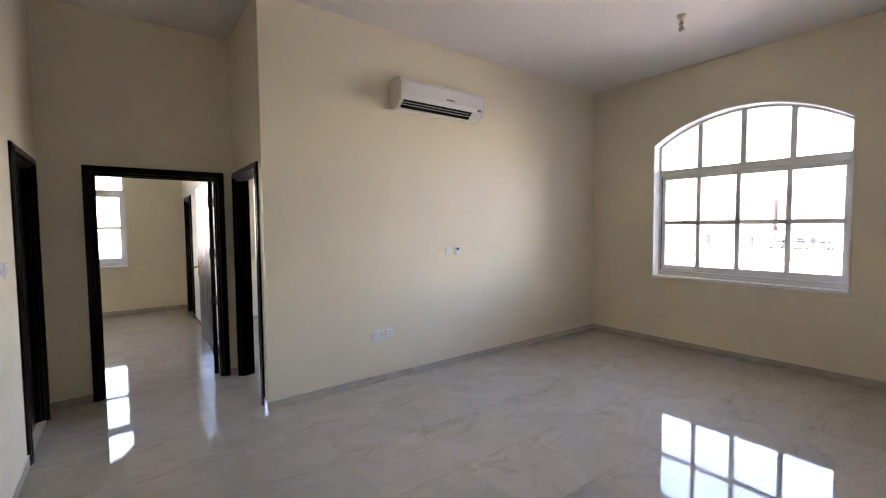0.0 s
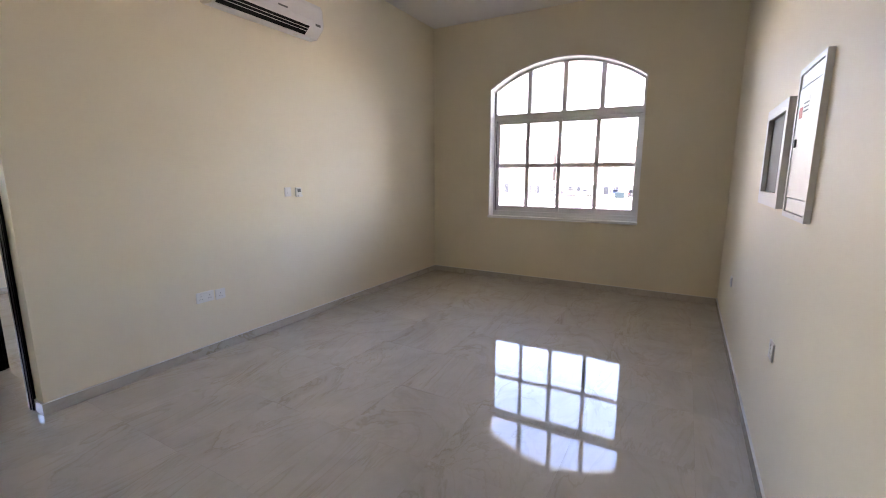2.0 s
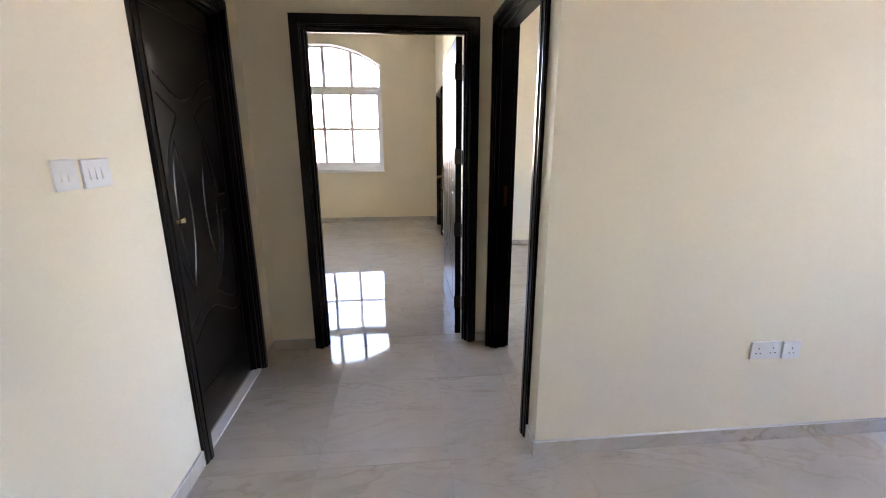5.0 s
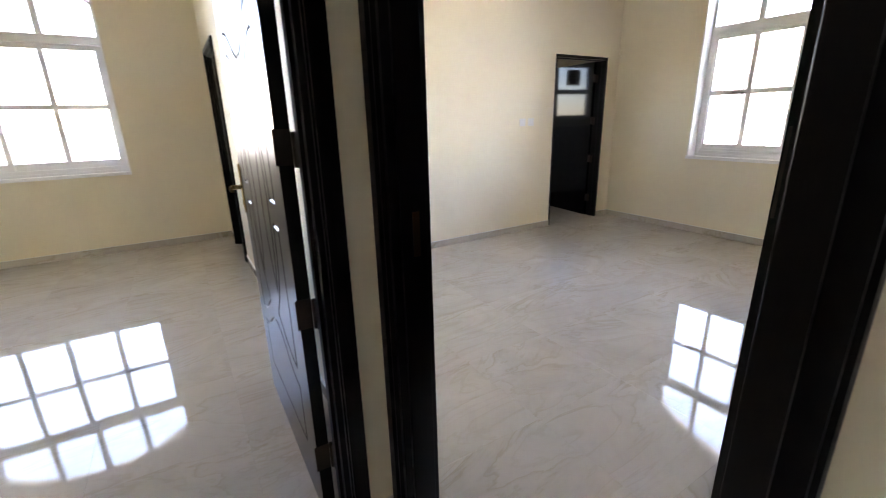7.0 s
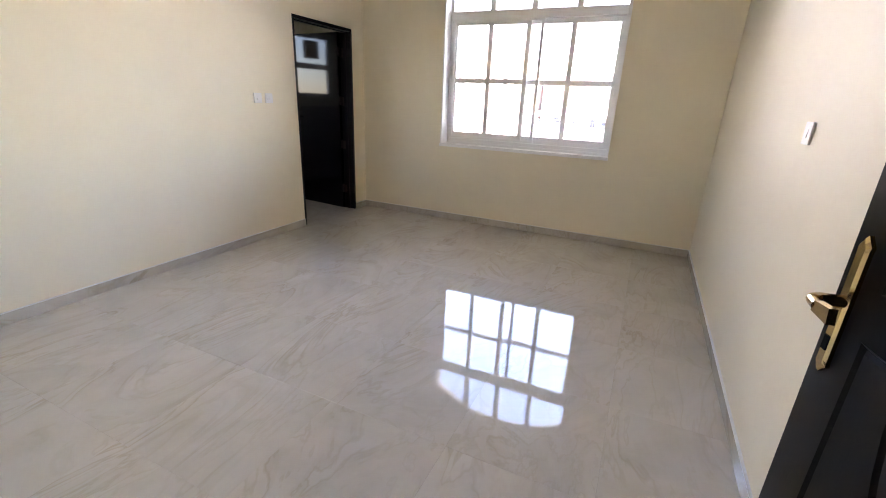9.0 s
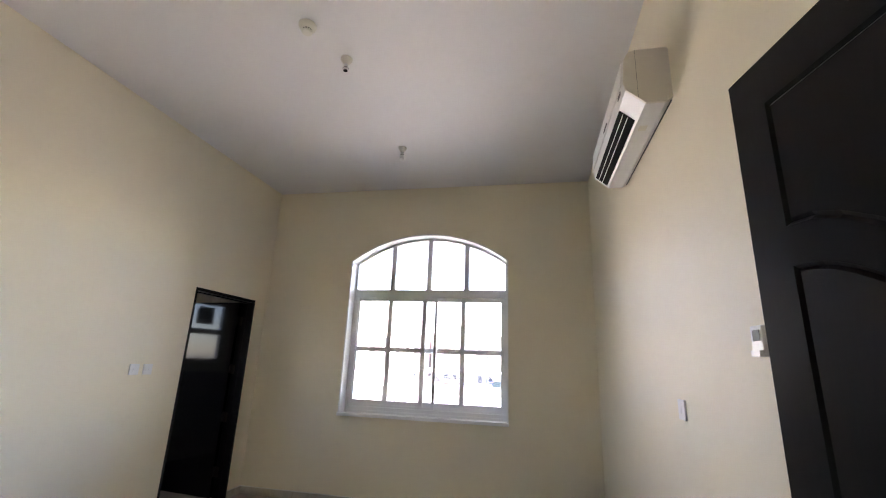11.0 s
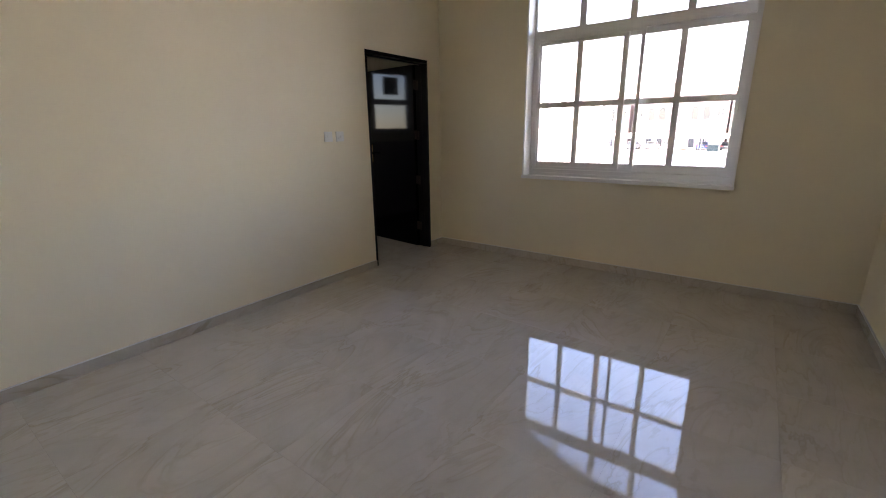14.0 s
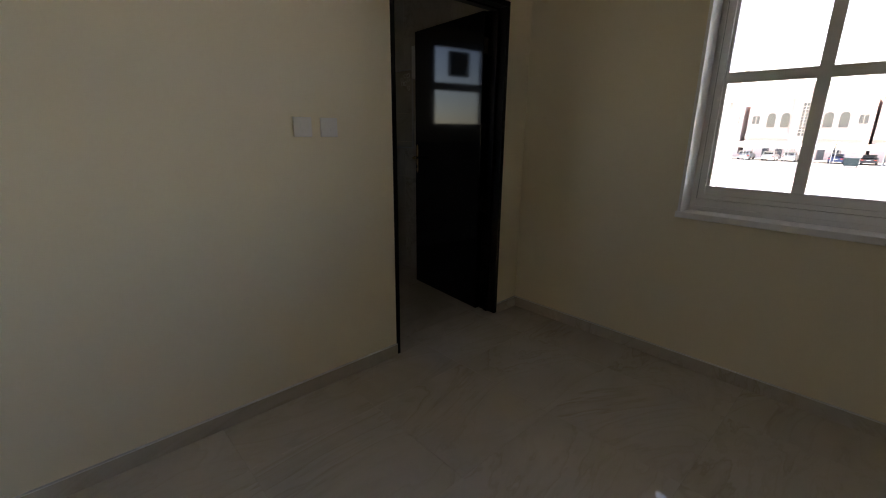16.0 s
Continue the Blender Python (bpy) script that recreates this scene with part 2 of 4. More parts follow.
wall_with_doors("wall_second_bedroom_west", 0, XB0 - T, XB0, YE, YB, [], "plain cream bedroom wall")
BW = (3.04, 3.78, 1.35, 2.26)                # bathroom window
structure("wall_bathroom_north", boxes((X0 + T, BW[0], YBA1, YBA1 + T, 0, ZC), (BW[1], XS, YBA1, YBA1 + T, 0, ZC), (BW[0], BW[1], YBA1, YBA1 + T, 0, BW[2]), (BW[0], BW[1], YBA1, YBA1 + T, BW[3], ZC)), WALL, "bathroom outer wall with a small window", "wall")
wall_with_doors("wall_bathroom_west", 0, 2.2, 2.3, YC2 + 0.15, YBA1, [], "bathroom wall")
structure("ceiling", boxes((XB0 - T, XS + 0.25, YH - T, YBA1 + T + 0.3, ZC, ZC + 0.2)), CEIL, "white painted plaster ceiling", "ceiling")

# ---- skirting ----
def skirting(name, x0, x1, y0, y1):
    """A run of cut floor tile along a wall, with a thin line of caulk on top."""
    b = structure(name, boxes((x0, x1, y0, y1, 0, SK)), MARBLE, "low skirting of greige polished porcelain tile", "skirting")
    part("caulk", boxes((x0, x1, y0, y1, SK, SK + 0.004)), CAULK, b)
    return b


K = 0.012
skirting("baseboard_living_north", 0.0, XS, -K, 0)
skirting("baseboard_living_east", XS - K, XS, YW + K, -K)
skirting("baseboard_living_south", XW, XS, YW, YW + K)
skirting("baseboard_corner", -K, 0.0, -K, 0.115)
skirting("baseboard_hall_west_1", XL, XL + K, YH, D2[0] - 0.05)
skirting("baseboard_hall_west_2", XL, XL + K, D2[1] + 0.05, DL[0] - 0.05)
skirting("baseboard_hall_west_3", XL, XL + K, DL[1] + 0.05, YE)
skirting("baseboard_corridor_end", XL + K, DB[0] - 0.05, YE - K, YE)
skirting("baseboard_corridor_corner", DB[1] + 0.05, 0.0, YE - K, YE)
skirting("baseboard_bedroom_south", X0 + T, XS, YC1, YC1 + K)
skirting("baseboard_bedroom_east", XS - K, XS, YC1 + K, YC2 - K)
skirting("baseboard_bedroom_north", X0 + T, BA[0], YC2 - K, YC2)
skirting("baseboard_bedroom_niche", BA[1], XS, YC2 - K, YC2)
skirting("baseboard_second_north", XB0, 0.0, YB - K, YB)
skirting("baseboard_second_east", -K, 0.0, YE + T, BB[0] - 0.05)
skirting("baseboard_second_east_far", -K, 0.0, BB[1] + 0.05, YB - K)


# ---- windows ----
def arch_top(w, rise, inset):
    """Underside of the arch, drawn in by an inset, from one jamb to the other."""
    r = (w * w / 4 + rise * rise) / (2 * rise)
    c = rise - r
    ri, half = r - inset, w / 2 - inset
    a = math.asin(half / ri)
    return [(ri * math.sin(-a + 2 * a * i / 24), c + ri * math.cos(-a + 2 * a * i / 24)) for i in range(25)]


def ring(bm, outer, inner, y0, y1):
    """A closed band between two outlines with as many points, from y0 to y1."""
    n = len(outer)
    v = [[bm.verts.new((u, y, z)) for u, z in o] for o, y in ((outer, y0), (inner, y0), (outer, y1), (inner, y1))]
    for i in range(n):
        j = (i + 1) % n
        bm.faces.new((v[0][i], v[0][j], v[1][j], v[1][i]))
        bm.faces.new((v[2][i], v[3][i], v[3][j], v[2][j]))
        bm.faces.new((v[1][i], v[1][j], v[3][j], v[3][i]))
        bm.faces.new((v[0][i], v[2][i], v[2][j], v[0][j]))
    bmesh.ops.recalc_face_normals(bm, faces=bm.faces[:])
    return bm


def opening(w, h, rise, inset):
    return [(-w / 2 + inset, inset), (w / 2 - inset, inset)] + [(u, h + z) for u, z in arch_top(w, rise, inset)][::-1]


def sash(parent, x0, x1, z0, z1, y, label=""):
    """One sliding leaf, four panes."""
    s, b, d = 0.050, 0.070, 0.028
    bm = boxes((x0, x1, y, y + d, z0, z0 + b), (x0, x1, y, y + d, z1 - s, z1), (x0, x0 + s, y, y + d, z0 + b, z1 - s), (x1 - s, x1, y, y + d, z0 + b, z1 - s), bevel=0.003)
    o = part("sash", bm, ALU, parent, label)
    xm, zm, h = (x0 + x1) / 2, (z0 + b + z1 - s) / 2, 0.026
    part("glazing_bar", boxes((xm - h, xm + h, y - 0.002, y + 0.026, z0 + b, z1 - s)), ALU, o)
    part("glazing_bar", boxes((x0 + s, xm - h, y - 0.002, y + 0.026, zm - h, zm + h), (xm + h, x1 - s, y - 0.002, y + 0.026, zm - h, zm + h)), ALU, o)
    for a, e in ((x0 + s, xm - h), (xm + h, x1 - s)):
        for c, t in ((z0 + b, zm - h), (zm + h, z1 - s)):
            part("pane", boxes((a, e, y + 0.008, y + 0.012, c, t)), GLASS, o).visible_shadow = False
    return o


def window(name, w, m, screen=False):
    """An arched aluminium window: fixed light in four parts over a pair of sliding leaves. Local x along the wall, y outwards, z up from the sill."""
    h = ZT - ZS
    win = thing(name, "white aluminium arched window with sliding panes" + (" and a fly screen" if screen else ""), "window", m, kind="structure")
    # plaster band proud of the wall, and lining of the reveal
    part("window_trim", ring(bmesh.new(), opening(w, h, RISE, 0.0), opening(w, h, RISE, 0.016), -0.012, 0.145), TRIM, win, "white plaster reveal")
    part("window_sill", boxes((-w / 2 - 0.005, w / 2 + 0.005, -0.03, -0.012, -0.012, 0.022), bevel=0.004), TRIM, win, "white sill edge")
    part("window_frame", ring(bmesh.new(), opening(w, h, RISE, 0.016), opening(w, h, RISE, 0.042), 0.135, 0.225), ALU, win)
    f = w / 2 - 0.042
    zb, zt0, zt1 = 0.085, 1.328, 1.415
    part("transom", boxes((-f, f, 0.13, 0.225, zt0, zt1), bevel=0.004), ALU, win)
    # fixed light
    top = arch_top(w, RISE, 0.042)
    def top_at(x):
        return h + float(np.interp(x, [u for u, z in top], [z for u, z in top]))
    q = f / 2
    for x in (-q, 0, q):
        part("glazing_bar", boxes((x - 0.030, x + 0.030, 0.140, 0.20, zt1, top_at(x) + 0.005)), ALU, win)
    for i in range(4):
        a, b = -f + i * q + 0.030 * (i > 0), -f + (i + 1) * q - 0.030 * (i < 3)
        xs = [a + (b - a) * k / 8 for k in range(9)]
        p = part("pane", prism(bmesh.new(), [(a, zt1), (b, zt1)] + [(x, top_at(x)) for x in xs[::-1]], 1, 0.168, 0.172), GLASS, win)
        p.visible_shadow = False
    # sliding leaves in two tracks
    part("track", boxes((-f, f, 0.145, 0.22, 0.042, zb - 0.006), (-f, f, 0.178, 0.183, zb - 0.006, zb + 0.006)), ALU, win)
    left = sash(win, -f, -0.020, zb, zt0, 0.152)
    right = sash(win, -0.070, f, zb, zt0, 0.185)
    for s, x in ((left, -f + 0.018), (right, f - 0.032)):
        part("latch", boxes((x, x + 0.014, 0.145, 0.153, 0.60, 0.72), bevel=0.002), PLASTIC, s)
    part("gasket", boxes((-f - 0.001, -f + 0.006, 0.138, 0.154, zb, zt0)), RUBBER, win)
    if screen:
        x0, x1 = -f + 0.004, 0.118
        part("fly_screen", boxes((x0, x0 + 0.033, 0.130, 0.146, zb, zt0), (x1 - 0.033, x1, 0.130, 0.146, zb, zt0),
                                 (x0 + 0.033, x1 - 0.033, 0.130, 0.146, zb, zb + 0.023), (x0 + 0.033, x1 - 0.033, 0.130, 0.146, zt0 - 0.023, zt0)), ALU, win, "thin sliding fly screen")
    return win


window("window_1", WA[1] - WA[0], pose(XS, (WA[0] + WA[1]) / 2, ZS, 0, 0, -90))
window("window_2", WC[1] - WC[0], pose(XS, (WC[0] + WC[1]) / 2, ZS, 0, 0, -90), True)
window("window_3", WB[1] - WB[0], pose((WB[0] + WB[1]) / 2, YB, ZS, 0, 0, 0))


# ---- doors ----
def architrave(bm, w, h, y, out):
    """Moulded band round an opening of the wall, w wide and h high, on the face y; out: -1 or 1. In three steps, mitred."""
    for a, b, d in ((0.050, -0.012, 0.014), (0.044, 0.004, 0.020), (0.018, -0.006, 0.026)):
        y0, y1 = sorted((y, y + out * d))
        o = [(-a, 0), (-a, h + a), (w + a, h + a), (w + a, 0)]
        i = [(-b, 0), (-b, h + b), (w + b, h + b), (w + b, 0)]
        v = [[bm.verts.new((u, yy, z)) for u, z in c] for c, yy in ((o, y0), (i, y0), (o, y1), (i, y1))]
        for k in range(3):
            bm.faces.new((v[0][k], v[0][k + 1], v[1][k + 1], v[1][k]))
            bm.faces.new((v[2][k], v[3][k], v[3][k + 1], v[2][k + 1]))
            bm.faces.new((v[1][k], v[1][k + 1], v[3][k + 1], v[3][k]))
            bm.faces.new((v[0][k], v[2][k], v[2][k + 1], v[0][k + 1]))
        for k in (0, 3):
            bm.faces.new((v[0][k], v[1][k], v[3][k], v[2][k]))
    bmesh.ops.recalc_face_normals(bm, faces=bm.faces[:])
    return bm


def inset_plate(bm, outline, y, depth, chamfer, facing):
    """A raised field with sloping edges standing on the face y."""
    cx = sum(u for u, z in outline) / len(outline)
    cz = sum(z for u, z in outline) / len(outline)
    hx = max(abs(u - cx) for u, z in outline)
    hz = max(abs(z - cz) for u, z in outline)
    lo = [bm.verts.new((u, y, z)) for u, z in outline]
    hi = [bm.verts.new((cx + (u - cx) * (1 - chamfer / hx), y + facing * depth, cz + (z - cz) * (1 - chamfer / hz))) for u, z in outline]
    n = len(outline)
    bm.faces.new(hi)
    for i in range(n):
        bm.faces.new((lo[i], lo[(i + 1) % n], hi[(i + 1) % n], hi[i]))
    return bm


def leaf_fields(w, h):
    """Outlines of the fields that grooves draw on a leaf: a field with a dipped edge at head and foot, four side fields and a pair of crescents between."""
    c, zc, m = w / 2, 1.09, 0.334

    def dip(s, z):
        return z - 0.125 * (1 - math.cos(math.pi * (1 - min(1.0, abs(s) / 0.32)))) / 2

    def bulge(s, a, b):
        return b * math.sqrt(max(0.0, 1 - (s / a) ** 2))

    n = 14
    head = [(m, h - 0.10), (-m, h - 0.10)] + [(-m + 2 * m * i / n, dip(-m + 2 * m * i / n, 1.725)) for i in range(n + 1)]
    foot = [(s, max(0.12, 2 * zc - z)) for s, z in head]
    # side field: dipped edge above, bulging edge within, straight below
    side = [(0.250, zc + 0.045), (m, zc + 0.045)] + [(m - (m - 0.085) * i / 10, dip(m - (m - 0.085) * i / 10, 1.642)) for i in range(11)]
    side += [(s, zc + bulge(s, 0.252, 0.45)) for s in (0.11, 0.14, 0.17, 0.195, 0.215, 0.23, 0.242)]
    cres = [(0.197 * math.cos(a), zc + 0.46 * math.sin(a)) for a in [math.radians(-46 + 92 * i / 12) for i in range(13)]]
    z0, z1 = cres[-1][1], cres[0][1]
    cres += [(cres[0][0] - 0.066 * math.sin(math.pi * i / 10), z0 + (z1 - z0) * i / 10) for i in range(1, 10)]
    out = [head, foot]
    for k in (1, -1):
        out.append([(k * s, z) for s, z in side])
        out.append([(k * s, 2 * zc - z) for s, z in side])
        out.append([(k * s, z) for s, z in cres])
    return [[(c + s, z) for s, z in o] for o in out]


def grow(outline, d):
    """The outline moved outwards by d (inwards where negative), with mitred corners."""
    n = len(outline)
    area = sum(outline[i][0] * outline[(i + 1) % n][1] - outline[(i + 1) % n][0] * outline[i][1] for i in range(n))
    side = 1 if area > 0 else -1
    res = []
    for i in range(n):
        p, q, r = (Vector(outline[k % n]) for k in (i - 1, i, i + 1))
        a, b = (q - p).normalized(), (r - q).normalized()
        na, nb = Vector((a.y, -a.x)) * side, Vector((b.y, -b.x)) * side
        mid = (na + nb).normalized()
        res.append(tuple(q + mid * (d / max(0.45, mid.dot(na)))))
    return res


def grooved_face(bm, x0, x1, z0, z1, fields, y, facing, width=0.013, depth=0.006):
    """One face of a leaf with a V-shaped groove round each field."""
    def loop(pts, yy):
        vs = [bm.verts.new((u, yy, z)) for u, z in pts]
        return vs, [bm.edges.new((vs[i], vs[(i + 1) % len(vs)])) for i in range(len(vs))]
    rim, edges = loop([(x0, z0), (x1, z0), (x1, z1), (x0, z1)], y)
    for o in fields:
        a, ea = loop(grow(o, width / 2), y)
        m, em = loop(o, y - facing * depth)
        b, eb = loop(grow(o, -width / 2), y)
        n = len(o)
        for i in range(n):
            k = (i + 1) % n
            bm.faces.new((a[i], a[k], m[k], m[i]))
            bm.faces.new((m[i], m[k], b[k], b[i]))
        edges += ea
        bmesh.ops.triangle_fill(bm, use_beauty=True, edges=eb, normal=(0, facing, 0))
    bmesh.ops.triangle_fill(bm, use_beauty=True, edges=edges, normal=(0, facing, 0))
    return rim


def handle_set(leaf, x, z, y, facing, to):
    """Long back plate with a waisted lever and a dark patch for the shaded key slot. to: the way the lever points along
    x.
    """
    hp = part("handle", bmesh.new(), BRASS, leaf, "aged brass lever handle on a long plate")
    bm = bmesh.new()
    o = [(x - 0.012, z - 0.105), (x - 0.0135, z - 0.112), (x - 0.006, z - 0.119), (x, z - 0.126), (x + 0.006, z - 0.119), (x + 0.0135, z - 0.112), (x + 0.012, z - 0.105), (x + 0.012, z + 0.086), (x + 0.0135, z + 0.093), (x + 0.006, z + 0.101), (x, z + 0.109), (x - 0.006, z + 0.101), (x - 0.0135, z + 0.093), (x - 0.012, z + 0.086)]
    prism(bm, o, 1, *sorted((y, y + facing * 0.006)))
    inset_plate(bm, o, y + facing * 0.006, 0.004, 0.005, facing)
    yl = y + facing * 0.05
    tube(bm, [(x, y + facing * 0.006, z), (x, y + facing * 0.02, z), (x, yl - facing * 0.008, z), (x + to * 0.006, yl, z)], 0.011, 12)
    bm.to_mesh(hp.data)
    bm.free()
    lever = tube(bmesh.new(), [(x, yl, z), (x + to * 0.014, yl + facing * 0.004, z), (x + to * 0.030, yl + facing * 0.006, z)], 0.0075, 12, 0.0085)
    prism(lever, [(x + to * 0.028, z + 0.008), (x + to * 0.066, z + 0.011), (x + to * 0.070, z - 0.013), (x + to * 0.028, z - 0.009)], 1, *sorted((yl, yl + facing * 0.012)))
    part("lever", lever, BRASS, hp, "short brass lever")
    # no hole is cut: a raised near-black box paints its shade
    part("keyhole_shade", boxes((x - 0.006, x + 0.006, *sorted((y + facing * 0.0095, y + facing * 0.0115)), z - 0.085, z - 0.06), bevel=0.0), DARK, hp)
    return hp


def door(name, w, h, m, swing=0.0, hinge=0, label="", thick=T, inward=True, slab=True, handle_z=1.10, front=True, threshold=False, plain=False, short=0.0, face=None, gap=0.0):
    """A doorway w wide and h high in the masonry, wall from local y=0 to thick. hinge: 0 at x=0, 1 at x=w. The leaf hangs flush with the far face and swings to +y."""
    d = thing(name, label, "door", m, kind="structure")
    j = 0.03
    part("jamb", boxes((0, j, 0, thick, 0, h - j), bevel=0.002), WENGE, d)
    part("jamb", boxes((w - j, w, 0, thick, 0, h - j), bevel=0.002), WENGE, d)
    part("head", boxes((0, w, 0, thick, h - j, h), bevel=0.002), WENGE, d)
    stop0 = thick - 0.055
    part("door_stop", boxes((j, j + 0.012, stop0 - 0.03, stop0, 0, h - j), (w - j - 0.012, w - j, stop0 - 0.03, stop0, 0, h - j), (j + 0.012, w - j - 0.012, stop0 - 0.03, stop0, h - j - 0.012, h - j)), WENGE, d)
    if front:
        part("architrave", architrave(bmesh.new(), w, h, 0.0, -1), WENGE, d)
    part("architrave", architrave(bmesh.new(), w, h, thick, 1), WENGE, d)
    if threshold:
        part("threshold", boxes((j, w - j, 0.0, 0.05, 0.0, 0.012)), CAULK, d, "pale marble threshold strip")
    # strike plate on the free jamb
    sx = w - j - 0.0015 if hinge == 0 else j
    part("strike_plate", boxes((sx, sx + 0.0015, stop0 + 0.010, stop0 + 0.032, handle_z - 0.09, handle_z + 0.04)), BRONZE, d, "small dark brass strike plate")
    if not slab:
        return d
    lw, lh, t = w - 2 * j - 0.006 - short, h - j - 0.012, 0.042
    e = new("door_leaf")
    e.parent = d
    hx = j + 0.003 if hinge == 0 else w - j - 0.003
    e.matrix_basis = pose(hx, thick - 0.004 + gap, 0.008, 0, 0, swing if hinge == 0 else -swing) @ pose(0, -gap, 0)
    k = 1 if hinge == 0 else -1
    lo, hi = (0, lw) if k > 0 else (-lw, 0)
    if plain:
        bm = boxes((lo, hi, -t, 0, 0, lh), bevel=0.003)
    else:
        bm = bmesh.new()
        fields = [[(u + lo, z) for u, z in o] for o in leaf_fields(lw, lh)]
        rims = [grooved_face(bm, lo, hi, 0, lh, fields, y, f) for y, f in ((-t, -1), (0, 1))]
        for i in range(4):
            bm.faces.new((rims[0][i], rims[0][(i + 1) % 4], rims[1][(i + 1) % 4], rims[1][i]))
    bmesh.ops.recalc_face_normals(bm, faces=bm.faces[:])
    me = bpy.data.meshes.new("door_leaf")
    bm.to_mesh(me)
    bm.free()
    me.materials.append(face or WENGE)
    leaf = new("leaf_panel", me)
    leaf.parent = e
    hx2 = k * (lw - 0.034)
    handle_set(e, hx2, handle_z - 0.008, -t, -1, -k)
    handle_set(e, hx2, handle_z - 0.008, 0.0, 1, -k)
    for z in (0.25, 0.80, 1.31, 1.85):
        h0 = part("hinge", tube(bmesh.new(), [(0, 0.006, z - 0.05), (0, 0.006, z + 0.05)], 0.007, 10), HINGE, d, "brown steel butt hinge")
        h0.matrix_basis = pose(hx, thick - 0.004 + gap, 0)
        part("hinge_plate", boxes((*sorted((-k * 0.001, -k * 0.0025)), -0.034 - gap, 0.004, z - 0.05, z + 0.05)), HINGE, h0)
        if swing:
            part("leaf_plate", boxes((*sorted((0.0, -k * 0.0015)), -0.040 - gap, 0.0, z - 0.05, z + 0.05)), HINGE, e)
    return d


door("door_1", DB[1] - DB[0], HD, pose(DB[0], YE, 0), 90.4, 1, "open dark stained wooden door with carved panels", gap=0.009)
door("door_2", DC[1] - DC[0], HD, pose(X0, DC[1], 0, 0, 0, -90), 79.5, 1, "open dark wooden bedroom door with brass handle")
door("door_3", DL[1] - DL[0], HD, pose(XL, DL[0], 0, 0, 0, 90), 0, 1, "closed dark wooden door in a moulded frame", threshold=True)
door("door_4", D2[1] - D2[0], HD, pose(XL, D2[0], 0, 0, 0, 90), 0, 1, "closed dark wooden door in a moulded frame", threshold=True)
door("door_5", BB[1] - BB[0], HD, pose(0.0, BB[1], 0, 0, 0, -90), 0, 0, "dark wooden bathroom door of the second bedroom", thick=T)

# ---- things ----
def split_unit(name, w, m, label, group="split air conditioners"):
    """Wall unit, local x along the wall, y out of the wall, z up from its underside."""
    a = thing(name, label, "air conditioner", m, group)
    d, h = 0.215, 0.295
    prof = [(0.0, 0.02), (0.0, h - 0.01), (0.01, h), (0.15, h), (0.185, h - 0.012), (0.205, h - 0.05), (0.215, 0.12), (0.205, 0.075), (0.12, 0.0), (0.03, 0.0)]
    part("body", prism(bmesh.new(), prof, 0, 0.012, w - 0.012), PLASTIC, a)
    for x0, x1 in ((0, 0.012), (w - 0.012, w)):
        part("end_cap", prism(bmesh.new(), [(y * 0.99, z) for y, z in prof], 0, x0, x1), PLASTIC_OLD, a, "ivory end panel")
    part("front_panel", prism(bmesh.new(), [(0.206, h - 0.052), (0.2165, 0.118), (0.222, 0.118), (0.2115, h - 0.05)], 0, 0.02, w - 0.02), PLASTIC, a)
    # outlet with its blades, on the sloping underside; a near-black strip paints its inner shade
    part("outlet", prism(bmesh.new(), [(0.201, 0.0715), (0.131, 0.0093), (0.133, 0.0063), (0.204, 0.0693)], 0, 0.17, w - 0.035), DARK, a, "near-black strip painted as the shade in the air outlet")
    for u in (0.36, 0.66):
        y0, z0 = 0.131 + 0.070 * u, 0.0063 + 0.063 * u
        part("louvre", prism(bmesh.new(), [(y0, z0), (y0 + 0.009, z0 + 0.004), (y0 + 0.008, z0 + 0.009), (y0 - 0.001, z0 + 0.004)], 0, 0.175, w - 0.04), PLASTIC, a)
    part("seam", prism(bmesh.new(), [(0.1500, h + 0.0002), (0.1515, h + 0.0002), (0.1515, h - 0.004), (0.1500, h - 0.004)], 0, -0.0006, w + 0.0006), GREYPL, a)
    for x in (-0.0008, w):
        part("end_seam", boxes((x, x + 0.0008, 0.150, 0.1515, 0.03, h - 0.002)), GREYPL, a)
    part("display", boxes((0.05, 0.11, 0.2168, 0.2195, 0.085, 0.105)), GREYPL, a)
    part("badge", boxes((w * 0.40, w * 0.40 + 0.10, 0.2165, 0.2235, 0.137, 0.150)), GREYPL, a, "small grey badge")
    part("rating_sticker", boxes((0.21, 0.26, 0.06, 0.10, -0.0006, 0.0)), PLASTIC_OLD, a, "small paper rating sticker")
    part("wall_bracket", boxes((0.02, w - 0.02, -0.0, 0.006, 0.012, 0.02)), GREYPL, a)
    return a


split_unit("air_conditioner", 1.08, pose(2.33, 0.0, 2.745, 0, 0, 180), "white wall-mounted split air conditioner high on the living room wall")
split_unit("air_conditioner", 1.03, pose(1.945, YC1, 2.692), "white wall-mounted split air conditioner high on the bedroom wall")


def plate(bm, w, h, d=0.009):
    return box(bm, -w / 2, w / 2, 0, d, -h / 2, h / 2, bevel=0.002)


def switch_plate(name, m, w, h, rockers, label):
    s = thing(name, label, "light switch", m, "switches")
    part("face_plate", plate(bmesh.new(), w, h), PLASTIC, s)
    for i in range(rockers):
        x = (i - (rockers - 1) / 2) * 0.026
        part("rocker", prism(bmesh.new(), [(0.009, -0.018), (0.013, -0.018), (0.010, 0.018), (0.009, 0.018)], 0, x - 0.010, x + 0.010), PLASTIC, s)
    return s


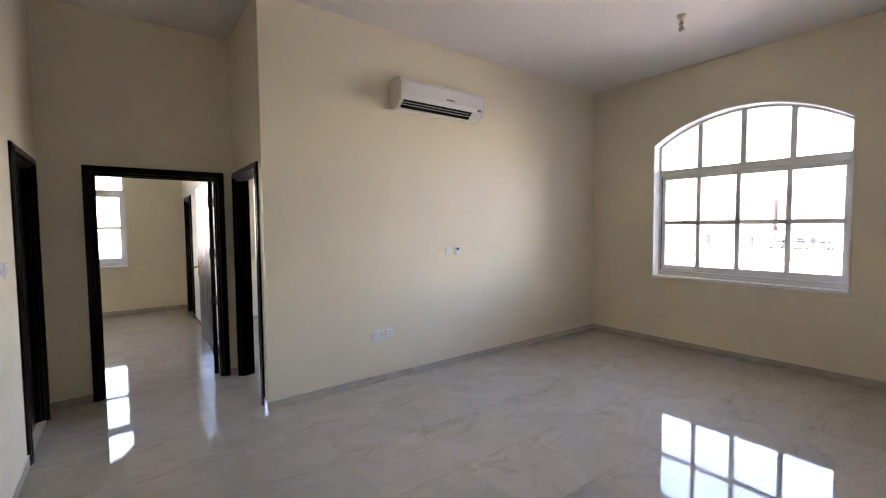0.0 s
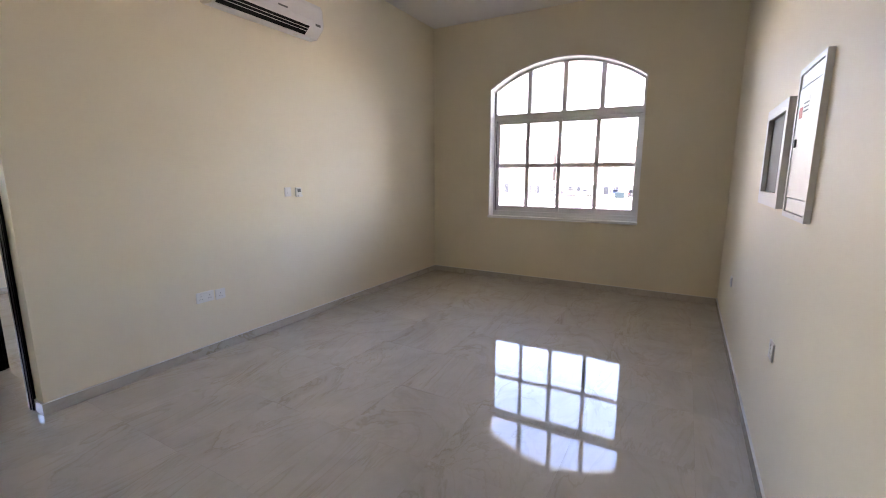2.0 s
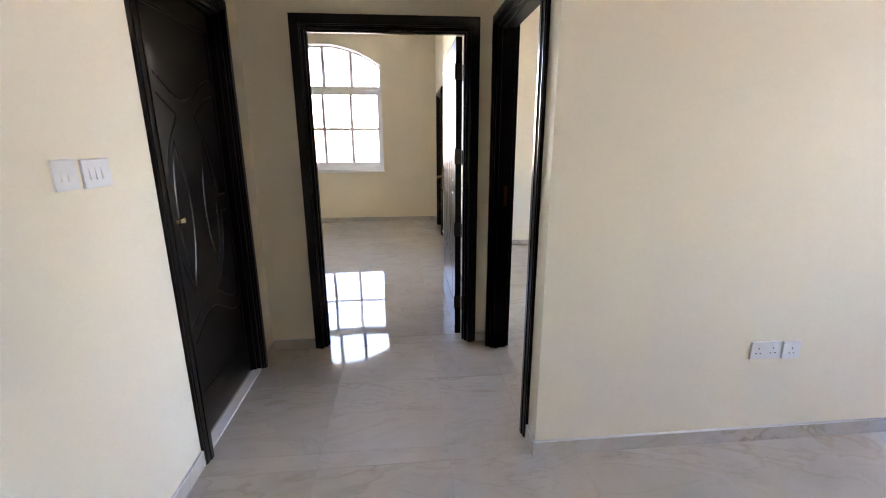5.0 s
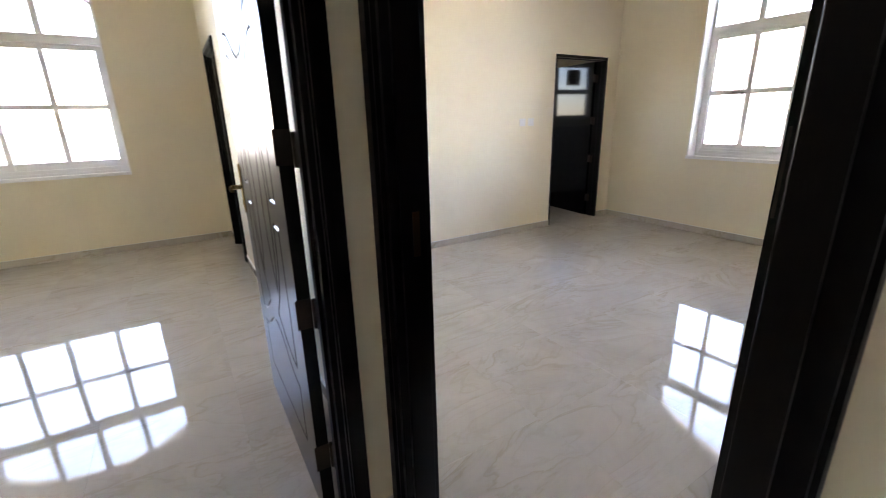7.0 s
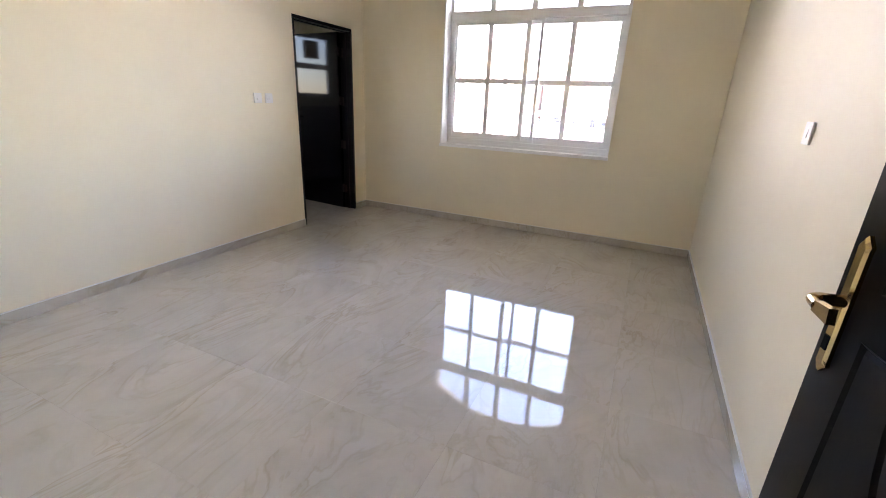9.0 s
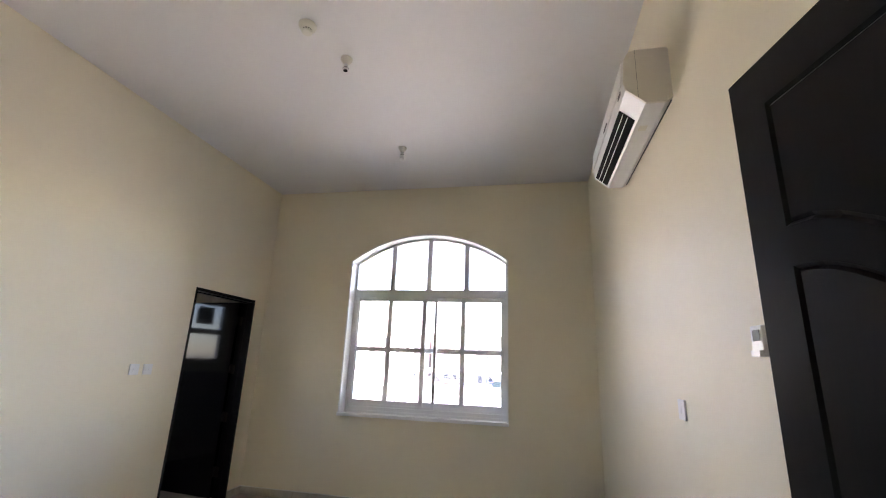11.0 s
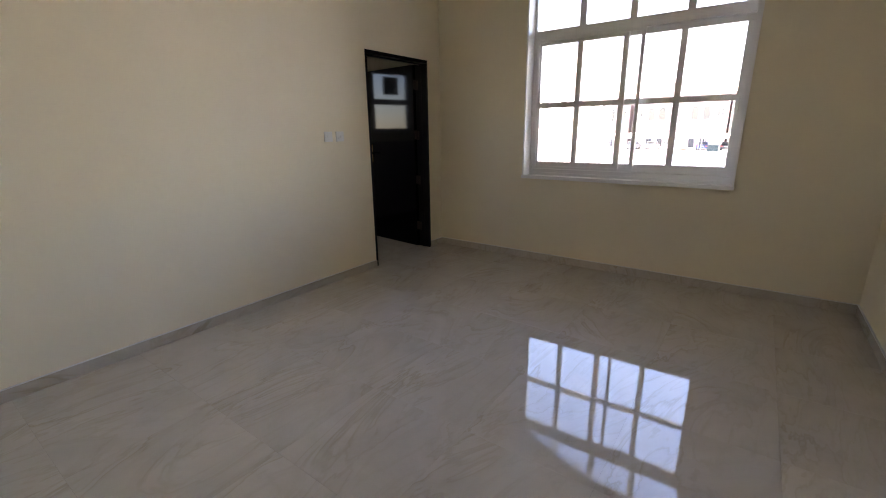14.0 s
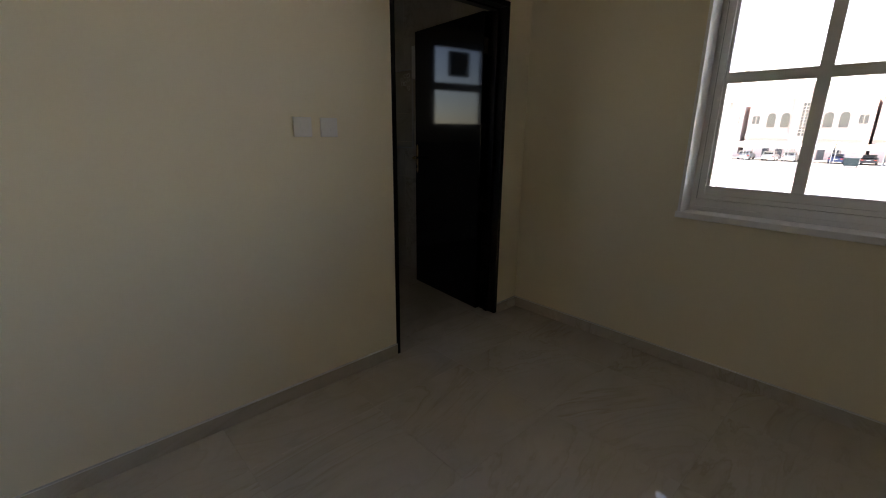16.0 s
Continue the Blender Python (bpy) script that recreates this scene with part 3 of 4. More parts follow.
def socket(name, m, gangs, label):
    s = thing(name, label, "wall socket", m, "sockets")
    w = 0.086 if gangs == 1 else 0.146
    part("face_plate", plate(bmesh.new(), w, 0.086), PLASTIC, s)
    for g in range(gangs):
        x = (g - (gangs - 1) / 2) * 0.072
        # the plate is uncut; near-black blocks paint the shade of the pin holes
        part("pin_hole_shade", boxes((x - 0.002, x + 0.002, 0.0085, 0.0095, 0.006, 0.014), (x - 0.014, x - 0.007, 0.0085, 0.0095, -0.016, -0.012), (x + 0.007, x + 0.014, 0.0085, 0.0095, -0.016, -0.012)), DARK, s)
        part("rocker", boxes((x - 0.006, x + 0.006, 0.009, 0.012, 0.020, 0.034)), PLASTIC, s)
    return s


def thermostat(name, m, label):
    s = thing(name, label, "thermostat", m)
    part("body", box(bmesh.new(), -0.034, 0.034, 0, 0.018, -0.045, 0.045, bevel=0.004), PLASTIC, s)
    part("screen", boxes((-0.022, 0.018, 0.0175, 0.0195, 0.0, 0.032)), GREYPL, s)
    part("dial", boxes((-0.034, 0.016, 0.018, 0.030, -0.045, -0.027)), PLASTIC, s)
    return s


NORTH_A, SOUTH_A, SOUTH_C, NORTH_C, WEST = (lambda x, z: pose(x, 0.0, z, 0, 0, 180)), (lambda x, z: pose(x, YW, z)), (lambda x, z: pose(x, YC1, z)), (lambda x, z: pose(x, YC2, z, 0, 0, 180)), (lambda y, z: pose(XL, y, z, 0, 0, -90))
switch_plate("light_switch", NORTH_A(1.965, 1.305), 0.075, 0.086, 1, "white single light switch on the living room wall")
thermostat("thermostat", NORTH_A(2.09, 1.30), "white air conditioner thermostat beside the switch")
socket("wall_socket", NORTH_A(1.065, 0.487), 2, "white double wall socket low on the living room wall")
socket("wall_socket", NORTH_A(1.195, 0.482), 1, "white single outlet beside the double socket")
switch_plate("light_switch", SOUTH_A(0.25, 1.30), 0.086, 0.086, 2, "white light switch at the end of the living room wall")
socket("wall_socket", SOUTH_A(1.50, 0.655), 1, "white socket on the wall under the fuse board")
socket("wall_socket", SOUTH_A(3.5, 0.55), 1, "white socket near the window wall")
switch_plate("light_switch", WEST(-0.36, 1.342), 0.086, 0.086, 2, "white double light switch beside the dark door")
switch_plate("light_switch", WEST(-0.235, 1.338), 0.12, 0.086, 3, "white triple light switch beside the dark door")
thermostat("thermostat", SOUTH_C(1.475, 1.57), "white room thermostat on the bedroom wall behind the door")
switch_plate("light_switch", SOUTH_C(2.25, 1.31), 0.086, 0.086, 1, "white light switch on the bedroom wall")
switch_plate("light_switch", NORTH_C(3.09, 1.325), 0.086, 0.086, 1, "white switch beside the bathroom doorway")
switch_plate("light_switch", NORTH_C(3.22, 1.325), 0.086, 0.086, 2, "white switch with pilot light beside the bathroom doorway")

# fuse board and the framed box beside it
fb = thing("distribution_board", "white metal fuse board with warning sticker on living room wall", "fuse board", pose(1.165, YW, 1.284))
part("frame", ring(bmesh.new(), [(0, 0), (0.42, 0), (0.42, 0.63), (0, 0.63)], [(0.022, 0.022), (0.398, 0.022), (0.398, 0.608), (0.022, 0.608)], 0, 0.022), PLASTIC, fb)
part("door", box(bmesh.new(), 0.024, 0.396, 0.0, 0.018, 0.085, 0.545, bevel=0.002), PLASTIC, fb)
part("cover_strip", box(bmesh.new(), 0.024, 0.396, 0.0, 0.016, 0.024, 0.081, bevel=0.002), PLASTIC, fb)
part("cover_strip", box(bmesh.new(), 0.024, 0.396, 0.0, 0.016, 0.549, 0.606, bevel=0.002), PLASTIC, fb)
part("latch", boxes((0.335, 0.365, 0.018, 0.026, 0.30, 0.335), bevel=0.003), GREYPL, fb)
part("warning_sticker", boxes((0.19, 0.36, 0.018, 0.0186, 0.425, 0.50)), PLASTIC_OLD, fb)
part("red_label", boxes((0.30, 0.36, 0.0186, 0.0192, 0.42, 0.465)), RED, fb, "small red warning label")
part("sticker_text", boxes(*[(0.20, 0.285, 0.0186, 0.0190, 0.44 + 0.016 * k, 0.446 + 0.016 * k) for k in range(3)]), GREYPL, fb)
ib = thing("telecom_box", "white framed telecom box with a grey cover", "telecom box", pose(1.68, YW, 1.306))
part("frame", ring(bmesh.new(), [(0, 0), (0.60, 0), (0.60, 0.52), (0, 0.52)], [(0.055, 0.068), (0.545, 0.068), (0.545, 0.465), (0.055, 0.465)], 0, 0.035), PLASTIC, ib)
part("cover", boxes((0.055, 0.545, 0.0, 0.012, 0.068, 0.465)), GREYPL, ib, "grey cover plate")


def lamp_holder(name, x, y, label, bulb=True):
    s = thing(name, label, "lamp holder", pose(x, y, ZC), "lamp holders")
    part("rose", lathe(bmesh.new(), [(0.042, 0), (0.042, -0.010), (0.030, -0.030), (0.014, -0.046)], (0, 0)), PLASTIC_OLD, s)
    part("holder", lathe(bmesh.new(), [(0.013, -0.046), (0.016, -0.060), (0.021, -0.066), (0.021, -0.092), (0.019, -0.096)], (0, 0)), PLASTIC, s)
    part("contact_ring", lathe(bmesh.new(), [(0.0205, -0.078), (0.0216, -0.079), (0.0216, -0.082), (0.0205, -0.083)], (0, 0)), DARK, s, "dark ring")
    if bulb:
        part("bulb", lathe(bmesh.new(), [(0.014, -0.096), (0.020, -0.104), (0.026, -0.120), (0.025, -0.135), (0.016, -0.147), (0.004, -0.151)], (0, 0)), PLASTIC, s, "white bulb", smooth=True)
    else:
        # the holder is closed below; a near-black disc paints the shade of its mouth
        part("socket_shade", lathe(bmesh.new(), [(0.016, -0.0955), (0.016, -0.0975), (0.004, -0.0975)], (0, 0)), DARK, s, "near-black disc painted as the shade in the empty socket")
    return s


lamp_holder("lamp_holder", 3.32, -1.865, "bare bulb in a white holder under the living room ceiling")
lamp_holder("lamp_holder", 3.73, 2.045, "bare bulb in a white holder under the bedroom ceiling")
lamp_holder("lamp_holder", 2.42, 2.07, "empty white lamp holder under the bedroom ceiling", False)
sd = thing("smoke_detector", "round white smoke detector with dark vent ring on ceiling", "smoke detector", pose(2.085, 2.19, ZC))
part("base", lathe(bmesh.new(), [(0.056, 0), (0.056, -0.012), (0.050, -0.026), (0.036, -0.038)], (0, 0), 28), PLASTIC_OLD, sd)
part("vent_ring", lathe(bmesh.new(), [(0.031, -0.038), (0.031, -0.047)], (0, 0), 28), DARK, sd, "dark vent ring")
for k in range(12):
    a = math.radians(30 * k)
    part("vent_rib", box(bmesh.new(), 0.030, 0.034, -0.003, 0.003, -0.047, -0.038), PLASTIC_OLD, sd).matrix_basis = pose(0, 0, 0, 0, 0, math.degrees(a))
part("cap", lathe(bmesh.new(), [(0.034, -0.047), (0.033, -0.056), (0.026, -0.062), (0.004, -0.064)], (0, 0), 28), PLASTIC_OLD, sd)

# ---- floor ----
floor = structure("floor", boxes((XB0 - T, XS + 0.25, YH - T, YBA1 + T, -0.25, -0.0012)), GROUT, "greige polished porcelain tile floor", "floor")
TILE, GAP = 0.60, 0.0009
tile_mesh = None
rng = random.Random(4)


def tile_bm(w, d):
    return boxes((0, w, 0, d, -0.0012, 0.0))


def tile_room(x0, x1, y0, y1, ox, oy):
    """Tiles on one grid from (ox, oy), cut at the walls."""
    meshes = {}
    for i in range(math.floor((x0 - ox) / TILE), math.ceil((x1 - ox) / TILE)):
        for k in range(math.floor((y0 - oy) / TILE), math.ceil((y1 - oy) / TILE)):
            a0, a1 = max(x0, ox + i * TILE), min(x1, ox + (i + 1) * TILE)
            b0, b1 = max(y0, oy + k * TILE), min(y1, oy + (k + 1) * TILE)
            w, d = a1 - a0 - GAP, b1 - b0 - GAP
            if w < 0.01 or d < 0.01:
                continue
            key = (round(w, 4), round(d, 4))
            if key not in meshes:
                me = bpy.data.meshes.new("tile")
                bm = tile_bm(w, d)
                bm.to_mesh(me)
                bm.free()
                me.materials.append(MARBLE)
                meshes[key] = me
            t = new("tile", meshes[key])
            t.parent = floor
            t.matrix_basis = pose(a0 + GAP / 2, b0 + GAP / 2, 0, rng.uniform(-0.06, 0.06), rng.uniform(-0.06, 0.06), 0)


OX, OY = 0.2, -2.9
tile_room(XL, XS, YW, 0.0, OX, OY)
tile_room(XL, XW, YH, YW, OX, OY)
tile_room(XL, X0, 0.0, YE, OX, OY)
tile_room(X0, X0 + T, DC[0], DC[1], OX, OY)
tile_room(DB[0], DB[1], YE, YE + T, OX, OY)
tile_room(X0 + T, XS, YC1, YC2, 0.2, 1.26)
tile_room(XB0, X0, YE + T, YB, OX, OY)
tile_room(BA[0], BA[1], YC2, YC2 + 0.15, OX, OY)
tile_room(2.3, XS, YC2 + 0.15, YBA1, OX, OY)

# ---- bathroom ----
door("door_6", BA[1] - BA[0], HB, pose(BA[0], YC2, 0), 96, 1, "open dark glossy bathroom door with plain face", thick=0.15, front=False, plain=True, short=0.07, face=LACQUER)
TILE_WALL = marble("grey_wall_tile")
wt = thing("bathroom_wall_tiling", "glazed grey marble-effect bathroom wall tiles", "wall tiles", kind="structure")
row_mesh = {}


def wall_tiles(x0, x1, y0, y1, hole=None):
    """Large glazed tiles, 0.6 by 0.3, on one wall of the bathroom; the wall is thin in x or in y."""
    along_y = x1 - x0 < y1 - y0
    a0, a1 = (y0, y1) if along_y else (x0, x1)
    z = 0.0
    while z < 3.0 - 0.01:
        a = a0
        while a < a1 - 0.02:
            b = min(a + 0.6, a1)
            if not (hole and b > hole[0] and a < hole[1] and z + 0.3 > hole[2] and z < hole[3]):
                key = (along_y, round(b - a, 3))
                if key not in row_mesh:
                    me = bpy.data.meshes.new("wall_tile")
                    w = b - a - 0.002
                    bm = boxes((0, 0.008, 0, w, 0, 0.298)) if along_y else boxes((0, w, 0, 0.008, 0, 0.298))
                    bm.to_mesh(me)
                    bm.free()
                    me.materials.append(TILE_WALL)
                    row_mesh[key] = me
                t = new("wall_tile", row_mesh[key])
                t.parent = wt
                t.matrix_basis = pose(x0 if along_y else a, a if along_y else y0, z)
            a = b
        z += 0.3


wall_tiles(XS - 0.008, XS, YC2 + 0.15, YBA1)
wall_tiles(2.3, XS - 0.008, YBA1 - 0.008, YBA1, BW)
bwin = thing("window_4", "small white aluminium bathroom window with an exhaust fan", "window", kind="structure")
xm = (BW[0] + BW[1]) / 2
part("window_frame", boxes((BW[0], BW[0] + 0.05, YBA1, YBA1 + 0.07, BW[2], BW[3]), (BW[1] - 0.05, BW[1], YBA1, YBA1 + 0.07, BW[2], BW[3]), (BW[0] + 0.05, BW[1] - 0.05, YBA1, YBA1 + 0.07, BW[2], BW[2] + 0.05), (BW[0] + 0.05, BW[1] - 0.05, YBA1, YBA1 + 0.07, BW[3] - 0.05, BW[3]), (BW[0] + 0.05, BW[1] - 0.05, YBA1, YBA1 + 0.07, 1.76, 1.84)), ALU, bwin)
FROST = glass("bathroom_window_glass", (0.5, 0.54, 0.58))
for z0, z1 in ((BW[2] + 0.05, 1.76), (1.84, BW[3] - 0.05)):
    part("pane", boxes((BW[0] + 0.05, BW[1] - 0.05, YBA1 + 0.03, YBA1 + 0.034, z0, z1)), FROST, bwin).visible_shadow = False
fan = thing("exhaust_fan", "square exhaust fan fitted in the bathroom window", "exhaust fan", pose(3.42, YBA1 + 0.02, 2.04))
part("housing", boxes((-0.13, 0.13, -0.05, 0.01, -0.13, 0.13), bevel=0.01), GREYPL, fan)
for k in range(5):
    part("louvre", boxes((-0.11, 0.11, -0.056, -0.05, -0.1 + k * 0.045, -0.075 + k * 0.045)), DARK, fan)
MIRROR = mat("mirror_silver", (0.85, 0.87, 0.87), 0.02, 1.0)
ETCH = mat("etched_glass", (0.75, 0.80, 0.80), 0.6)
mir = thing("bathroom_mirror", "rectangular mirror with an etched floral corner on tiled wall", "mirror", pose(XS - 0.008, 5.45, 1.17))
part("glass", boxes((-0.006, 0, -0.22, 0.22, 0, 0.66)), MIRROR, mir)
part("edge_strip", boxes((-0.012, 0, -0.23, -0.22, -0.01, 0.67), (-0.012, 0, 0.22, 0.23, -0.01, 0.67), (-0.012, 0, -0.22, 0.22, 0.66, 0.67), (-0.012, 0, -0.22, 0.22, -0.01, 0)), STEEL, mir)
for k in range(7):
    a = k * 0.9
    y, z = -0.17 + 0.045 * (k % 3), 0.62 - 0.035 * (k // 2)
    part("etched_scroll", tube(bmesh.new(), [(-0.007, y + 0.012 * math.cos(a + i * 0.7) * (1 + i * 0.12), z + 0.012 * math.sin(a + i * 0.7) * (1 + i * 0.12)) for i in range(9)], 0.0022, 5), ETCH, mir)
lb = thing("mirror_light", "slim unlit white wall light beside the mirror", "wall light", pose(XS - 0.008, 5.16, 1.75))
part("diffuser", boxes((-0.05, -0.008, -0.025, 0.025, 0, 0.26), bevel=0.008), PLASTIC, lb)
part("back_plate", boxes((-0.008, 0, -0.03, 0.03, -0.01, 0.27)), STEEL, lb)

# ---- outside ----
GZ = -2.8
GROUND = paint("pale_sandy_ground", (0.27, 0.26, 0.24), 0.12, 0.9)
ASPHALT = paint("faded_asphalt", (0.10, 0.10, 0.10), 0.15, 0.85)
PINK = paint("pink_render", (0.44, 0.345, 0.31), 0.05, 0.8)
CREAMR = paint("pale_render", (0.50, 0.42, 0.36), 0.04, 0.8)
WHITER = paint("white_render", (0.56, 0.53, 0.47), 0.03, 0.8)
TINT = mat("dark_window_glass", (0.05, 0.055, 0.06), 0.08)
CANOPY = paint("pale_shade_cloth", (0.62, 0.58, 0.50), 0.04, 0.8)
TYRE = mat("rubber", (0.02, 0.02, 0.02), 0.8)
BIN = mat("dark_bin_plastic", (0.03, 0.05, 0.05), 0.5)
structure("ground", boxes((-600, 600, -600, 600, GZ - 0.3, GZ)), GROUND, "pale sandy open ground", "ground")
structure("road", boxes((62, 84, -120, 160, GZ, GZ + 0.004)), ASPHALT, "faded asphalt lane before the parking bays", "road")
structure("road_kerb", boxes((61.7, 62.0, -120, 160, GZ, GZ + 0.15)), CREAMR, "pale concrete kerb", "kerb")


def arch_window(parent, x, y, z0, w, h, material=TINT):
    """A round-headed window in a face that looks towards -x, with its surround."""
    r = w / 2
    o = [(y - r, z0), (y + r, z0)] + [(y + r * math.cos(math.pi * k / 10), z0 + h - r + r * math.sin(math.pi * k / 10)) for k in range(11)]
    p = part("window", prism(bmesh.new(), o, 0, x - 0.02, x + 0.15), material, parent)
    big = [(y + (u - y) * 1.18, z0 + (v - z0) * 1.06) for u, v in o]
    part("surround", prism(bmesh.new(), big, 0, x - 0.01, x + 0.1), CREAMR, p)
    part("sill", boxes((x - 0.12, x, y - r - 0.15, y + r + 0.15, z0 - 0.12, z0)), CREAMR, p)


def villa(x, y0, y1, tower=True, label=""):
    """Two-storey villa front facing -x, with parapet, string course and round-headed windows."""
    v = thing("villa", label, "house")
    top = 7.3
    part("wall", boxes((x, x + 12, y0, y1, GZ, top)), PINK, v)
    part("parapet", boxes((x - 0.2, x + 12.2, y0, y1, top, top + 0.35)), CREAMR, v)
    part("string_course", boxes((x - 0.35, x, y0, y1, 0.7, 1.5)), CREAMR, v)
    part("roof", boxes((x + 0.3, x + 11.7, y0 + 0.3, y1 - 0.3, top + 0.35, top + 0.4)), CREAMR, v)
    c = (y0 + y1) / 2
    if tower:
        part("stair_tower", boxes((x - 0.6, x + 4, c - 1.9, c + 1.9, GZ, 9.3)), PINK, v)
        part("tower_cap", boxes((x - 0.85, x + 4.2, c - 2.15, c + 2.15, 9.3, 9.8)), CREAMR, v)
        g = part("stair_window", boxes((x - 0.63, x - 0.55, c - 0.75, c + 0.75, 1.2, 6.6)), TINT, v)
        for k in range(1, 10):
            part("glazing_bar", boxes((x - 0.72, x - 0.63, c - 0.75, c + 0.75, 1.2 + k * 0.54 - 0.05, 1.2 + k * 0.54 + 0.05)), CREAMR, g)
        for k in range(-1, 3):
            part("glazing_bar", boxes((x - 0.70, x - 0.63, c + (k - 0.5) * 0.5 - 0.05, c + (k - 0.5) * 0.5 + 0.05, 1.2, 6.6)), CREAMR, g)
    for s in (-1, 1):
        for d in (2.9, 4.9):
            if abs(s * d) + 0.8 < (y1 - y0) / 2:
                arch_window(v, x, c + s * d, 2.6, 1.25, 2.5)
                part("door_opening", boxes((x - 0.02, x + 0.1, c + s * d - 0.5, c + s * d + 0.5, GZ, GZ + 2.2)), TINT, v)
        d = 7.2
        if d + 0.9 < (y1 - y0) / 2:
            w = part("window", boxes((x - 0.02, x + 0.1, c + s * d - 0.55, c + s * d + 0.55, 3.2, 4.6)), TINT, v)
            part("window_frame", boxes((x - 0.08, x - 0.02, c + s * d - 0.7, c + s * d + 0.7, 3.05, 3.2), (x - 0.08, x - 0.02, c + s * d - 0.7, c + s * d + 0.7, 4.6, 4.75), (x - 0.06, x - 0.02, c + s * d - 0.04, c + s * d + 0.04, 3.2, 4.6)), CREAMR, w)
    return v


villa(100, 6.6, 23.4, True, "pink two-storey villa with arched windows and stair tower")
villa(101, -13.0, 6.2, True, "pink two-storey villa with arched windows beside its twin")
villa(100, 24.2, 41.0, True, "pink two-storey villa with arched windows further along")
villa(101, -32.6, -13.6, True, "pink two-storey villa at the end of the row")


def carport(y0, y1):
    c = thing("carport", "pale fabric shade canopy on steel posts over parked cars", "carport", group="carports")
    bm = bmesh.new()
    n, m = 8, 6
    g = [[bm.verts.new((89 + 5.5 * i / n, y0 + (y1 - y0) * j / m, -0.45 + 0.75 * math.sin(math.pi * i / n) ** 0.8 * (0.8 + 0.2 * math.cos(2 * math.pi * j / m)))) for j in range(m + 1)] for i in range(n + 1)]
    lo = [[bm.verts.new(v.co - Vector((0, 0, 0.04))) for v in r] for r in g]
    for i in range(n):
        for j in range(m):
            bm.faces.new((g[i][j], g[i + 1][j], g[i + 1][j + 1], g[i][j + 1]))
            bm.faces.new((lo[i][j + 1], lo[i + 1][j + 1], lo[i + 1][j], lo[i][j]))
    part("canopy", bm, CANOPY, c, smooth=True)
    part("valance", boxes((88.95, 89.0, y0, y1, -0.75, -0.42)), CANOPY, c)
    for y in (y0 + 0.1, y1 - 0.1):
        part("post", tube(bmesh.new(), [(94.3, y, GZ), (94.3, y, -0.45)], 0.07, 8), WHITER, c)
        part("post", tube(bmesh.new(), [(89.2, y, GZ), (89.2, y, -0.45)], 0.05, 8), WHITER, c)
    return c


for k in range(9):
    carport(-24 + k * 5.6, -24 + k * 5.6 + 5.4)


def car(y, colour, label, x=90.0):
    """A saloon or crossover nose-in under the shade, seen from behind."""
    paint_m = mat("car_paint", colour, 0.3, 0.2)
    c = thing("car", label, "car", pose(x, y, GZ), "parked cars")
    side = [(0, 0.35), (0, 0.80), (0.15, 0.92), (0.5, 1.0), (3.2, 0.98), (4.3, 0.82), (4.5, 0.6), (4.45, 0.3), (0.1, 0.28)]
    bm = prism(bmesh.new(), side, 1, -0.88, 0.88)
    part("body", bm, paint_m, c)
    roof = [(0.25, 0.98), (0.75, 1.40), (1.3, 1.47), (2.2, 1.44), (3.1, 0.98)]
    part("cabin", prism(bmesh.new(), roof, 1, -0.74, 0.74), paint_m, c)
    part("rear_window", boxes((-0.03, 0.02, -0.6, 0.6, 1.02, 1.34)), TINT, c).matrix_basis = pose(0.30, 0, 0.02, 0, 0, 0) @ Matrix.Translation((0.0, 0, 1.18)) @ pose(0, 0, 0, 0, 48, 0) @ Matrix.Translation((0, 0, -1.18))
    for s in (-1, 1):
        part("side_window", prism(bmesh.new(), [(0.75, 1.03), (0.95, 1.36), (2.1, 1.36), (2.75, 1.03)], 1, *sorted((s * 0.735, s * 0.75))), TINT, c)
        part("tail_light", boxes((-0.02, 0.03, *sorted((s * 0.55, s * 0.84)), 0.66, 0.80)), RED, c)
        for xw in (0.85, 3.6):
            part("wheel", tube(bmesh.new(), [(xw, s * 0.70, 0.31), (xw, s * 0.90, 0.31)], 0.31, 16), TYRE, c)
    part("bumper", boxes((-0.08, 0.05, -0.85, 0.85, 0.32, 0.52), bevel=0.02), paint_m, c)
    part("number_plate", boxes((-0.03, 0.0, -0.26, 0.26, 0.62, 0.74)), WHITER, c)
    return c


